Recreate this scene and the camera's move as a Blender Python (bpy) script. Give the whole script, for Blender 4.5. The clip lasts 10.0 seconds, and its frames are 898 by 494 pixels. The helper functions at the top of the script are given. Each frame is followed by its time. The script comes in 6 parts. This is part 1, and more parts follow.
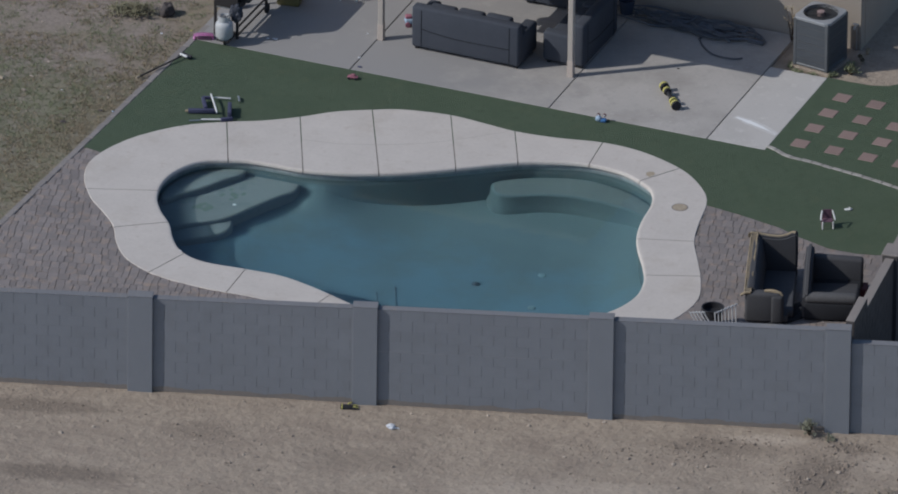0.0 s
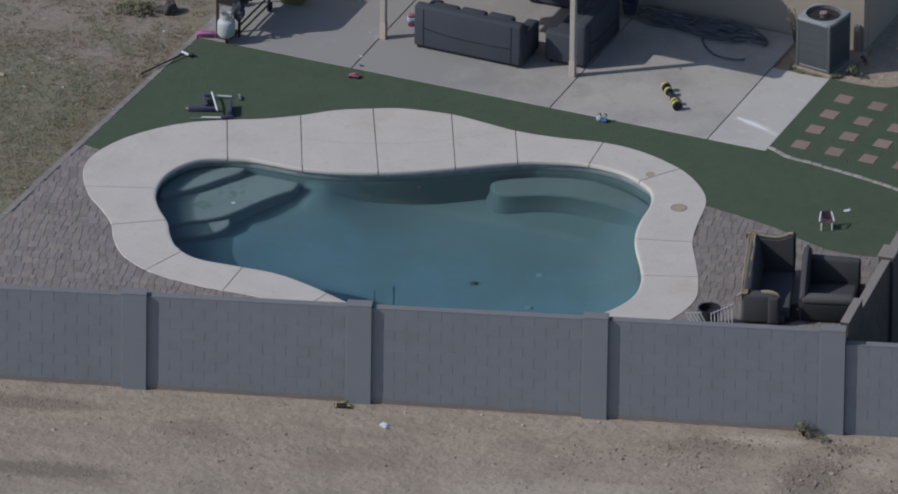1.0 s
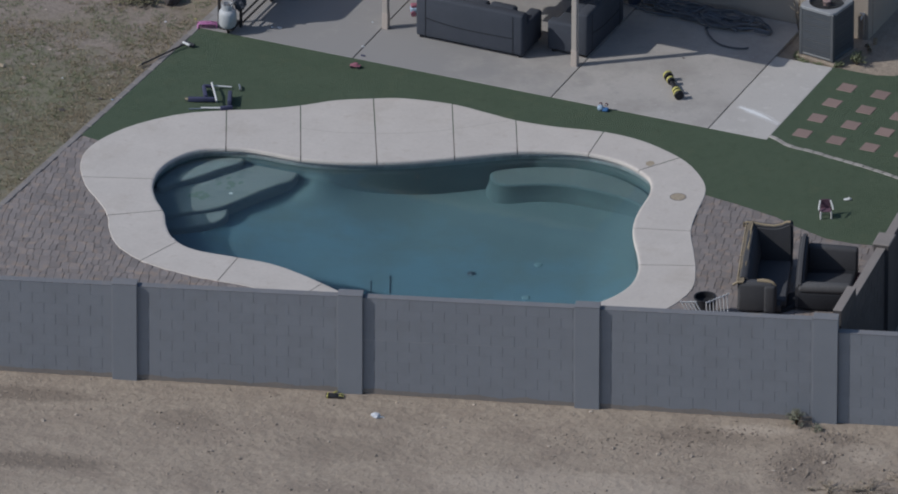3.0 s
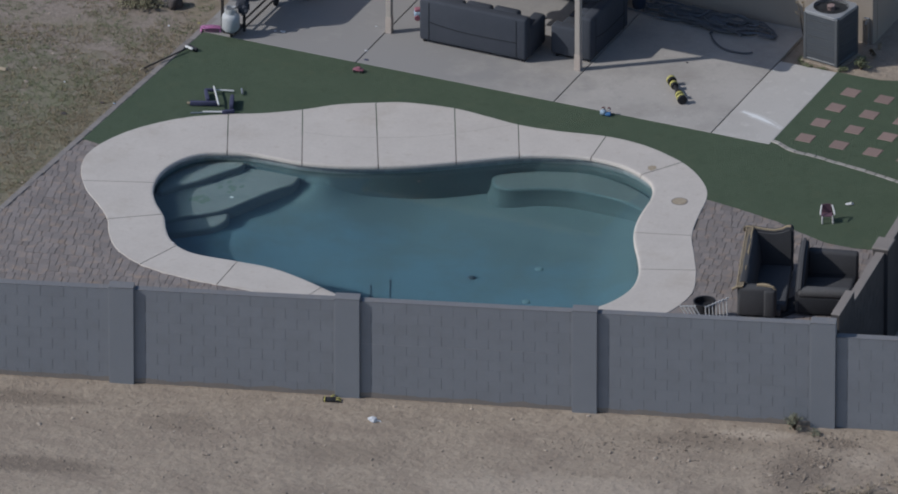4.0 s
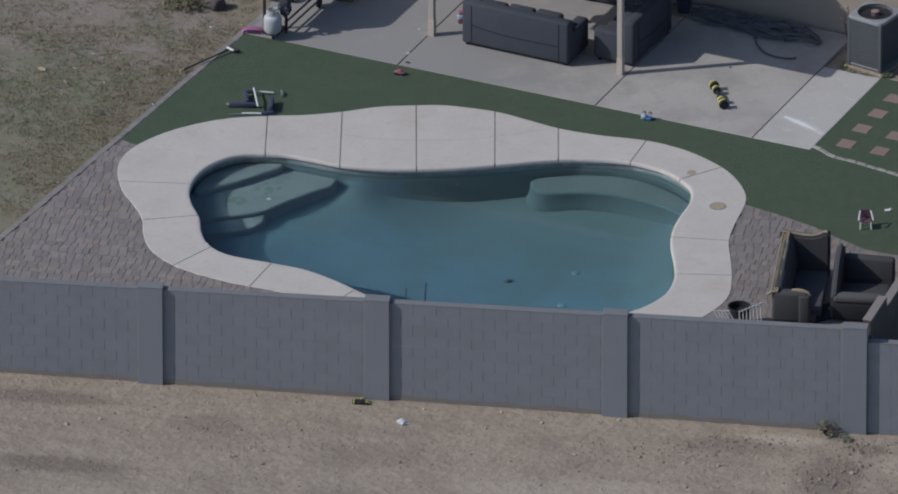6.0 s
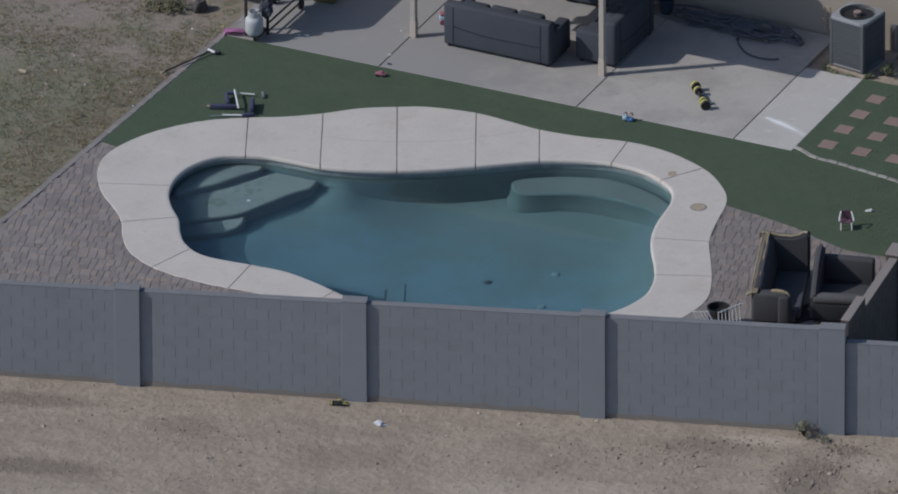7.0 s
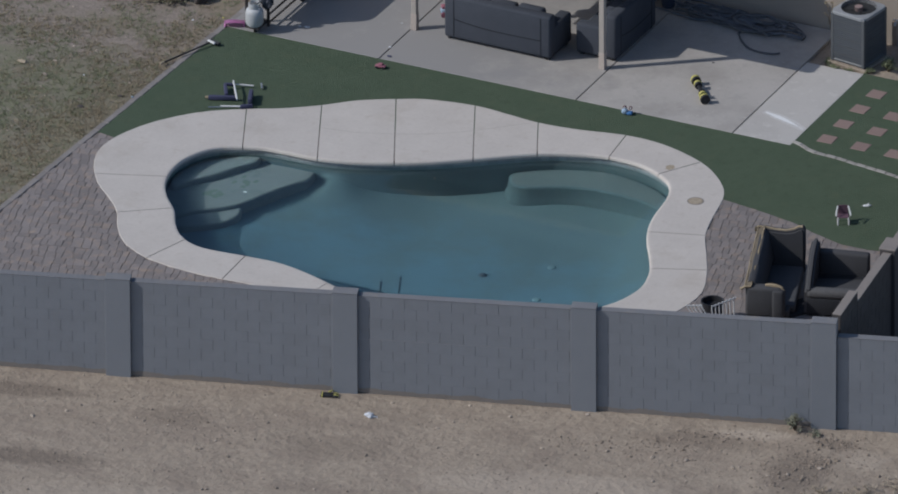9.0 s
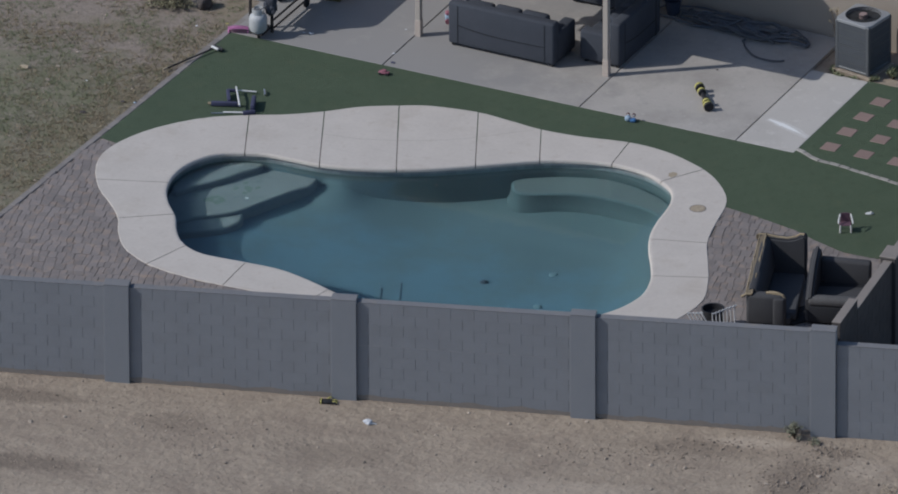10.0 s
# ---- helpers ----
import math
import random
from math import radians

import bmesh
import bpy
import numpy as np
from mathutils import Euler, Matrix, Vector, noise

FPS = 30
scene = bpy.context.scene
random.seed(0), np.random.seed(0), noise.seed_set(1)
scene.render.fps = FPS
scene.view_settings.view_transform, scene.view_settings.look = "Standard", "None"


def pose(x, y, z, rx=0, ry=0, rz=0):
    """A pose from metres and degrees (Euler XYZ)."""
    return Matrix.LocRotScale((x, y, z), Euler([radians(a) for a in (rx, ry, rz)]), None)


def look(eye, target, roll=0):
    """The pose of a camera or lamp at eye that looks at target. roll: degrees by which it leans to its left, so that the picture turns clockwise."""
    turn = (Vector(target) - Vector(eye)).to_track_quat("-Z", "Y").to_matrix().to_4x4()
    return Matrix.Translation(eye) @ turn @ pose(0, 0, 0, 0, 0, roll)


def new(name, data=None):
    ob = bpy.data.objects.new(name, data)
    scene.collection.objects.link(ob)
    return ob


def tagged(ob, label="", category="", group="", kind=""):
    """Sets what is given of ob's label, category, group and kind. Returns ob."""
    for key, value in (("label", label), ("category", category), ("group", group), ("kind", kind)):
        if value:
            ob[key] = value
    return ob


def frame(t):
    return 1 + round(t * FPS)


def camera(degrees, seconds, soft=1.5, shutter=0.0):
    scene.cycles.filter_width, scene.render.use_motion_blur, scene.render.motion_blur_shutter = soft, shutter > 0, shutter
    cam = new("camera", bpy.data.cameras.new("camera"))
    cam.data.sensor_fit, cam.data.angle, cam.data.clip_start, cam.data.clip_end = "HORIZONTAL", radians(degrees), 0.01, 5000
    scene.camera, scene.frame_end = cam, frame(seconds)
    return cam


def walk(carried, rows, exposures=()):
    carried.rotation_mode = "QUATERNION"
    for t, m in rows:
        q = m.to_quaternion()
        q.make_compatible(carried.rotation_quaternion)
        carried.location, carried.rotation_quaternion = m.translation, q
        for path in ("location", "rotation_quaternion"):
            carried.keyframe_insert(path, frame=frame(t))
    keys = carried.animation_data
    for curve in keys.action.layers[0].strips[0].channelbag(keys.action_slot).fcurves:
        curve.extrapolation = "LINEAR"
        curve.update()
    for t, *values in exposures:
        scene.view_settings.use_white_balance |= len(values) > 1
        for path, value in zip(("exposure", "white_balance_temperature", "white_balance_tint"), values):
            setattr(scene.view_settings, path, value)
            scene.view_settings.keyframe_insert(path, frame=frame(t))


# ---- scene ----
cam = camera(2.2531, 10.0, soft=1.9)
PATH = [
    (0.0, look((129.272, -338.772, 186.116), (-3.776, -5.721, 0.000), 0.71)),
    (0.5, look((130.888, -338.039, 185.915), (-3.721, -5.596, 0.000), 0.75)),
    (1.0, look((132.402, -337.060, 185.648), (-3.729, -5.734, 0.000), 0.75)),
    (1.5, look((133.685, -336.120, 185.420), (-3.773, -5.771, 0.000), 0.66)),
    (2.0, look((135.002, -335.269, 184.969), (-3.695, -5.875, 0.000), 0.46)),
    (2.5, look((136.472, -334.360, 184.620), (-3.732, -6.054, 0.000), 0.18)),
    (2.7, look((137.006, -334.009, 184.427), (-3.625, -6.074, 0.000), 0.15)),
    (3.8, look((139.932, -332.064, 183.369), (-3.556, -5.864, 0.000), -0.00)),
    (4.0, look((140.462, -331.707, 183.177), (-3.590, -5.926, 0.000), -0.03)),
    (4.5, look((141.728, -330.996, 182.990), (-3.651, -5.953, 0.000), -0.00)),
    (5.0, look((142.860, -329.898, 182.250), (-3.796, -5.904, 0.000), 0.04)),
    (5.5, look((143.926, -328.965, 181.751), (-4.095, -5.951, 0.000), 0.05)),
    (5.7, look((144.341, -328.661, 181.584), (-4.172, -6.021, 0.000), -0.00)),
    (6.8, look((146.616, -326.979, 180.670), (-3.986, -5.927, 0.000), -0.28)),
    (7.0, look((147.028, -326.671, 180.504), (-3.906, -5.878, 0.000), -0.33)),
    (7.5, look((148.034, -326.141, 180.277), (-3.899, -5.886, 0.000), -0.29)),
    (8.0, look((148.818, -325.414, 179.981), (-3.758, -5.888, 0.000), -0.24)),
    (8.5, look((149.679, -324.959, 179.828), (-3.527, -6.072, 0.000), -0.27)),
    (9.0, look((150.537, -324.344, 179.451), (-3.706, -6.107, 0.000), -0.29)),
    (9.5, look((151.414, -323.631, 179.191), (-3.872, -5.940, 0.000), -0.30)),
    (10.0, look((152.161, -322.826, 178.945), (-3.839, -5.881, 0.000), -0.29)),
]
walk(cam, PATH, exposures=((0.0, -0.22, 5800, 8), (10.0, -0.22, 5800, 8)))

# ---------------------------------------------------------------- light
SUN_EL, SUN_TRAVEL = 38.0, (0.8141, 0.5807)   # elevation in degrees, ground direction in which the light travels
world = bpy.data.worlds.new("sky_world")
scene.world = world
world.use_nodes = True
wn, wl = world.node_tree.nodes, world.node_tree.links
sky = wn.new("ShaderNodeTexSky")
sky.sky_type = 'NISHITA'
sky.sun_disc = False
sky.sun_elevation = radians(SUN_EL)
sky.sun_rotation = math.atan2(-SUN_TRAVEL[0], -SUN_TRAVEL[1])
wl.new(sky.outputs[0], wn["Background"].inputs[0])
wn["Background"].inputs[1].default_value = 0.100
sun_data = bpy.data.lights.new("sun", 'SUN')
sun_data.energy, sun_data.angle, sun_data.color = 3.10, radians(0.53), (1.0, 0.915, 0.815)
sun = new("sun", sun_data)
k = math.cos(radians(SUN_EL))
sun.matrix_world = look((0, 0, 30), (SUN_TRAVEL[0] * k, SUN_TRAVEL[1] * k, 30 - math.sin(radians(SUN_EL))))


# ---------------------------------------------------------------- materials
def mat(name, col, col2=None, rough=0.8, metal=0.0, fine=60.0, coarse=2.0, amount=0.5, bump=0.2, bump_scale=None,
        stain=None, stain_scale=1.2, stain_lo=0.55, stain_hi=0.75, per_piece=0.0, spec=0.3, dist=0.01, stretch=0.0, specks=()):
    """Two-scale noise colour, a stain layer, a fine relief and a per-piece brightness."""
    m = bpy.data.materials.new(name)
    m.use_nodes = True
    n, l = m.node_tree.nodes, m.node_tree.links
    b = n["Principled BSDF"]
    b.inputs["Roughness"].default_value, b.inputs["Metallic"].default_value = rough, metal
    b.inputs["Specular IOR Level"].default_value = spec
    col2 = col2 or tuple(c * 0.75 for c in col)
    geo = n.new("ShaderNodeNewGeometry")
    pos = geo.outputs["Position"]

    def tex(scale, detail=6.0, r=0.6):
        t = n.new("ShaderNodeTexNoise")
        t.inputs["Scale"].default_value, t.inputs["Detail"].default_value, t.inputs["Roughness"].default_value = scale, detail, r
        l.new(pos, t.inputs["Vector"])
        return t.outputs["Fac"]

    def math_node(op, a, c):
        q = n.new("ShaderNodeMath")
        q.operation = op
        for i, v in enumerate((a, c)):
            if isinstance(v, (int, float)):
                q.inputs[i].default_value = v
            else:
                l.new(v, q.inputs[i])
        return q.outputs[0]

    def mix(f, a, c, blend='MIX'):
        q = n.new("ShaderNodeMix")
        q.data_type, q.blend_type = 'RGBA', blend
        for i, v in ((0, f), (6, a), (7, c)):
            if isinstance(v, (int, float)):
                q.inputs[i].default_value = v
            elif isinstance(v, tuple):
                q.inputs[i].default_value = (*v, 1)
            else:
                l.new(v, q.inputs[i])
        return q.outputs[2]

    def ramp(f, lo, hi):
        q = n.new("ShaderNodeMapRange")
        q.inputs[1].default_value, q.inputs[2].default_value = lo, hi
        l.new(f, q.inputs[0])
        return q.outputs[0]
    f = math_node('ADD', math_node('MULTIPLY', ramp(tex(fine, 4), 0.3, 0.7), amount), math_node('MULTIPLY', ramp(tex(coarse, 8), 0.3, 0.7), 1 - amount))
    c = mix(f, col, col2)
    if stain:
        if stretch:
            # streaks that run along the lane
            mp = n.new("ShaderNodeMapping")
            mp.inputs["Rotation"].default_value = (0, 0, -radians(17.45))
            mp.inputs["Scale"].default_value = (stretch, 1, 1)
            l.new(pos, mp.inputs["Vector"])
            t = n.new("ShaderNodeTexNoise")
            t.inputs["Scale"].default_value, t.inputs["Detail"].default_value, t.inputs["Roughness"].default_value = stain_scale, 8, 0.6
            l.new(mp.outputs[0], t.inputs["Vector"])
            c = mix(ramp(t.outputs["Fac"], stain_lo, stain_hi), c, stain)
        else:
            c = mix(ramp(tex(stain_scale, 9, 0.65), stain_lo, stain_hi), c, stain)
    for scale, lo, hi, tone in specks:
        c = mix(ramp(tex(scale, 3, 0.7), lo, hi), c, tone)
    if per_piece:
        info = n.new("ShaderNodeObjectInfo")
        g = math_node('ADD', math_node('MULTIPLY', info.outputs["Random"], per_piece), 1 - per_piece / 2)
        isl = math_node('ADD', math_node('MULTIPLY', geo.outputs["Random Per Island"], per_piece), 1 - per_piece / 2)
        comb = n.new("ShaderNodeCombineColor")
        v = math_node('MULTIPLY', g, isl)
        for i in range(3):
            l.new(v, comb.inputs[i])
        c = mix(1.0, c, comb.outputs[0], 'MULTIPLY')
    l.new(c, b.inputs["Base Color"])
    if bump:
        bn = n.new("ShaderNodeBump")
        bn.inputs["Strength"].default_value, bn.inputs["Distance"].default_value = bump, dist
        l.new(tex(bump_scale or fine, 5), bn.inputs["Height"])
        l.new(bn.outputs[0], b.inputs["Normal"])
    return m


M_DIRT = mat("bare_dirt", (0.42, 0.347, 0.272), (0.300, 0.245, 0.190), 0.95, fine=14, coarse=2.6, amount=0.5, bump=0.8, bump_scale=6, dist=0.05,
             stain=(0.285, 0.230, 0.182), stain_scale=1.6, stain_lo=0.48, stain_hi=0.72, stretch=0.55,
             specks=((5, 0.52, 0.72, (0.285, 0.230, 0.182)), (12, 0.58, 0.70, (0.265, 0.214, 0.170)), (40, 0.63, 0.72, (0.21, 0.170, 0.136)), (27, 0.64, 0.76, (0.48, 0.40, 0.33))))
M_DRYGRASS = mat("dry_grass_ground", (0.345, 0.287, 0.244), (0.205, 0.170, 0.137), 0.95, fine=18, coarse=2.2, amount=0.6, bump=0.6, bump_scale=14, dist=0.03,
                 stain=(0.235, 0.200, 0.142), stain_scale=0.9, stain_lo=0.48, stain_hi=0.70,
                 specks=((9, 0.53, 0.70, (0.205, 0.172, 0.132)), (30, 0.58, 0.72, (0.192, 0.165, 0.124)), (23, 0.64, 0.76, (0.40, 0.345, 0.295))))


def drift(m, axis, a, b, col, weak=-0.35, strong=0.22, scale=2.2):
    """A patchy second tone or cover that thickens along one direction."""
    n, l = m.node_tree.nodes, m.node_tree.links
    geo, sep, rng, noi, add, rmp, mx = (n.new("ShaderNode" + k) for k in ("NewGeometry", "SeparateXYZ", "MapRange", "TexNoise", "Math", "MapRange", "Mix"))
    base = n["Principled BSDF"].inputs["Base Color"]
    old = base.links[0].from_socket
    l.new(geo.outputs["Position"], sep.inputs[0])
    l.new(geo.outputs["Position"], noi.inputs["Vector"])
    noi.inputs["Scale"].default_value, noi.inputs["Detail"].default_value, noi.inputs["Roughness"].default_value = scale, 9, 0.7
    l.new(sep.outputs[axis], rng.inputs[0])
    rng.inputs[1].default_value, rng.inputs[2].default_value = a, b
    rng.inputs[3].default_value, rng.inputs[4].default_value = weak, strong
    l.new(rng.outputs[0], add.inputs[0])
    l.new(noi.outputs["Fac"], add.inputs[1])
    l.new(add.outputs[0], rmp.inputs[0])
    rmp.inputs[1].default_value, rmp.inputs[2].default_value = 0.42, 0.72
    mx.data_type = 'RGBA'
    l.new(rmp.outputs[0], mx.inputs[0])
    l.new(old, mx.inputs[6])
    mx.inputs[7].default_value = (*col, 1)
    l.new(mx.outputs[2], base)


drift(M_DRYGRASS, 1, 0.6, -3.0, (0.205, 0.196, 0.130), -0.34, 0.15)
drift(M_DRYGRASS, 0, -13.2, -11.3, (0.250, 0.208, 0.145), -0.36, 0.08)


def patches(m, spots, frame_m, turn):
    """Soft-edged patches of another soil tone: centre along and out from the wall, half sizes, tone, strength."""
    n, l = m.node_tree.nodes, m.node_tree.links
    base = n["Principled BSDF"].inputs["Base Color"]
    geo, noi = n.new("ShaderNodeNewGeometry"), n.new("ShaderNodeTexNoise")
    l.new(geo.outputs["Position"], noi.inputs["Vector"])
    noi.inputs["Scale"].default_value, noi.inputs["Detail"].default_value, noi.inputs["Roughness"].default_value = 4.5, 8, 0.65
    for a, b, ra, rb, tone, strength in spots:
        mp, gr, add, rng, mx = (n.new("ShaderNode" + k) for k in ("Mapping", "TexGradient", "Math", "MapRange", "Mix"))
        p = frame_m @ Vector((a, b, 0))
        mp.vector_type = 'TEXTURE'
        mp.inputs["Location"].default_value = (p.x, p.y, 0.0)
        mp.inputs["Rotation"].default_value = (0, 0, radians(turn))
        mp.inputs["Scale"].default_value = (ra, rb, 2.0)
        gr.gradient_type = 'SPHERICAL'
        l.new(geo.outputs["Position"], mp.inputs["Vector"])
        l.new(mp.outputs[0], gr.inputs["Vector"])
        l.new(gr.outputs["Fac"], add.inputs[0])
        l.new(noi.outputs["Fac"], add.inputs[1])
        l.new(add.outputs[0], rng.inputs[0])
        rng.inputs[1].default_value, rng.inputs[2].default_value, rng.inputs[4].default_value = 0.62, 1.05, strength
        mx.data_type = 'RGBA'
        l.new(rng.outputs[0], mx.inputs[0])
        l.new(base.links[0].from_socket, mx.inputs[6])
        mx.inputs[7].default_value = (*tone, 1)
        l.new(mx.outputs[2], base)


M_TURF = mat("artificial_turf", (0.112, 0.142, 0.094), (0.080, 0.109, 0.070), 0.95, fine=70, coarse=1.4, amount=0.6, bump=0.9, bump_scale=110, dist=0.02,
             stain=(0.120, 0.136, 0.084), stain_scale=2.5, stain_lo=0.55, stain_hi=0.9, spec=0.1,
             specks=((6, 0.54, 0.74, (0.084, 0.108, 0.070)), (22, 0.60, 0.74, (0.130, 0.150, 0.104))))
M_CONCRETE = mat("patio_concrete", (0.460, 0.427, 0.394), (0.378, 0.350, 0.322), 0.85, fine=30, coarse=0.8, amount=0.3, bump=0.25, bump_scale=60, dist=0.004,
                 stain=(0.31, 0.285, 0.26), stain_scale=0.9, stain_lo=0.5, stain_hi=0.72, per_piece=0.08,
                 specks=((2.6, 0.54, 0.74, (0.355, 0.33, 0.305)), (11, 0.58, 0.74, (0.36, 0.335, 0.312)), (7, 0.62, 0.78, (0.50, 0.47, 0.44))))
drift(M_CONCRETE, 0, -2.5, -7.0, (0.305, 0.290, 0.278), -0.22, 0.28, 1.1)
M_DECK = mat("deck_concrete", (0.608, 0.554, 0.500), (0.515, 0.466, 0.420), 0.85, fine=14, coarse=1.6, amount=0.4, bump=0.2, bump_scale=80, dist=0.004,
             stain=(0.44, 0.38, 0.32), stain_scale=0.7, stain_lo=0.55, stain_hi=0.8, per_piece=0.05,
             specks=((4.5, 0.58, 0.76, (0.50, 0.44, 0.385)), (30, 0.66, 0.74, (0.46, 0.41, 0.365))))
# Depth tint of the water is put into the plaster: bluer deep, paler shallow.
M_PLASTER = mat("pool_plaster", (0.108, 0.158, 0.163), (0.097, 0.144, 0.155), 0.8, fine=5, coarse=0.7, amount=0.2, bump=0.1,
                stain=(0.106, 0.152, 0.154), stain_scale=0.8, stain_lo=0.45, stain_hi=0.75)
# Bluer towards -y: the deeper water's colour painted onto the floor.
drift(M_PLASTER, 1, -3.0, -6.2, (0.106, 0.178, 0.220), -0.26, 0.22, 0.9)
M_PLASTER_SHALLOW = mat("shallow_tint_plaster", (0.21, 0.222, 0.215), (0.174, 0.190, 0.186), 0.8, fine=8, coarse=1.2, amount=0.3, bump=0.1,
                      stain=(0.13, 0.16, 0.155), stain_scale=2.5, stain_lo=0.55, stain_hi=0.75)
M_PLASTER_LIT_TOP = mat("lit_bench_top_plaster", (0.155, 0.185, 0.180), (0.13, 0.16, 0.158), 0.8, fine=8, coarse=1.2, amount=0.3, bump=0.1)
M_TILE = mat("waterline_tile", (0.36, 0.37, 0.375), (0.27, 0.285, 0.295), 0.25, fine=30, coarse=4, per_piece=0.25, bump=0.1, spec=0.5)
M_BLOCK = mat("painted_block", (0.239, 0.249, 0.272), (0.209, 0.218, 0.240), 0.75, fine=40, coarse=1.5, amount=0.35, bump=0.4, bump_scale=90, dist=0.004,
              per_piece=0.035, stain=(0.215, 0.222, 0.240), stain_scale=3.0, stain_lo=0.48, stain_hi=0.70)
M_MORTAR = mat("painted_mortar", (0.17, 0.178, 0.195), (0.14, 0.147, 0.162), 0.85, fine=60, coarse=2, bump=0.3)
M_SMEAR = mat("pale_mortar", (0.31, 0.315, 0.325), (0.25, 0.255, 0.268), 0.85, fine=30, coarse=6, bump=0.2)
M_CAP = mat("wall_cap", (0.215, 0.212, 0.218), (0.175, 0.174, 0.182), 0.85, fine=30, coarse=2.5, bump=0.4, stain=(0.25, 0.225, 0.20), stain_scale=3)
M_PAVER = mat("paver_concrete", (0.262, 0.228, 0.212), (0.186, 0.166, 0.159), 0.9, fine=30, coarse=1.6, amount=0.45, bump=0.5, bump_scale=70, dist=0.006,
              per_piece=0.24, stain=(0.31, 0.24, 0.19), stain_scale=5.0, stain_lo=0.5, stain_hi=0.7)
M_SAND = mat("joint_sand", (0.21, 0.18, 0.158), (0.15, 0.128, 0.113), 0.95, fine=90, coarse=3)
M_STEPSTONE = mat("pink_stepping_stone", (0.30, 0.215, 0.185), (0.25, 0.18, 0.16), 0.9, fine=60, coarse=3, per_piece=0.15, bump=0.4)
M_STUCCO = mat("house_stucco", (0.40, 0.345, 0.29), (0.355, 0.305, 0.255), 0.9, fine=80, coarse=1.2, amount=0.3, bump=0.5, bump_scale=120, dist=0.006)
M_SIDEWALL = mat("bare_block", (0.105, 0.092, 0.088), (0.080, 0.071, 0.068), 0.9, fine=40, coarse=1.5, bump=0.5, bump_scale=70, per_piece=0.12)
M_FOOT = mat("dirt_splashed_block", (0.262, 0.232, 0.210), (0.205, 0.182, 0.166), 0.95, fine=30, coarse=3, bump=0.4)
M_PILASTER = mat("painted_pilaster", (0.239, 0.249, 0.272), (0.212, 0.221, 0.242), 0.75, fine=40, coarse=1.5, amount=0.35, bump=0.4, bump_scale=90, dist=0.004)
M_SIDECAP = mat("tan_wall_cap", (0.29, 0.25, 0.222), (0.225, 0.198, 0.178), 0.9, fine=50, coarse=3, bump=0.3)
M_POST = mat("post_paint", (0.47, 0.42, 0.37), (0.40, 0.355, 0.315), 0.6, fine=30, coarse=2, bump=0.1)
M_POSTBASE = mat("bare_post_timber", (0.54, 0.47, 0.41), (0.44, 0.37, 0.32), 0.7, fine=30, coarse=4, bump=0.2)
M_ROOF = mat("roof_board", (0.45, 0.38, 0.30), rough=0.8)


def water_material():
    m = bpy.data.materials.new("pool_water")
    m.use_nodes = True
    n, l = m.node_tree.nodes, m.node_tree.links
    n.remove(n["Principled BSDF"])
    refr, gloss, mx, fr = n.new("ShaderNodeBsdfRefraction"), n.new("ShaderNodeBsdfGlossy"), n.new("ShaderNodeMixShader"), n.new("ShaderNodeFresnel")
    refr.inputs["Color"].default_value, refr.inputs["IOR"].default_value, refr.inputs["Roughness"].default_value = (0.78, 0.93, 0.97, 1), 1.33, 0.0
    gloss.inputs["Roughness"].default_value = 0.03
    fr.inputs[0].default_value = 1.33
    t, bn, g = n.new("ShaderNodeTexNoise"), n.new("ShaderNodeBump"), n.new("ShaderNodeNewGeometry")
    t.inputs["Scale"].default_value, t.inputs["Detail"].default_value = 3.5, 3
    bn.inputs["Strength"].default_value, bn.inputs["Distance"].default_value = 0.10, 0.02
    l.new(g.outputs["Position"], t.inputs["Vector"])
    l.new(t.outputs["Fac"], bn.inputs["Height"])
    for s in (refr, gloss, fr):
        l.new(bn.outputs[0], s.inputs["Normal"])
    l.new(fr.outputs[0], mx.inputs[0])
    # diffuse veil for fine silt, painting haze over the darks under water
    silt_veil, cloudy = n.new("ShaderNodeBsdfDiffuse"), n.new("ShaderNodeMixShader")
    silt_veil.inputs["Color"].default_value = (0.10, 0.145, 0.17, 1)
    # less veil towards the steps, so the shade over them comes out darker
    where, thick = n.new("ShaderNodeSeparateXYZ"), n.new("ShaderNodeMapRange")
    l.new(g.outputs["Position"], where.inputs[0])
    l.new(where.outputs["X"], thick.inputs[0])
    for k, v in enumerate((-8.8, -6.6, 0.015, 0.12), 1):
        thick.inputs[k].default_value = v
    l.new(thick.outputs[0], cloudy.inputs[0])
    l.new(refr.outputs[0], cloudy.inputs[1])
    l.new(silt_veil.outputs[0], cloudy.inputs[2])
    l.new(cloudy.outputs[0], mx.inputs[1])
    l.new(gloss.outputs[0], mx.inputs[2])
    l.new(mx.outputs[0], n["Material Output"].inputs["Surface"])
    return m


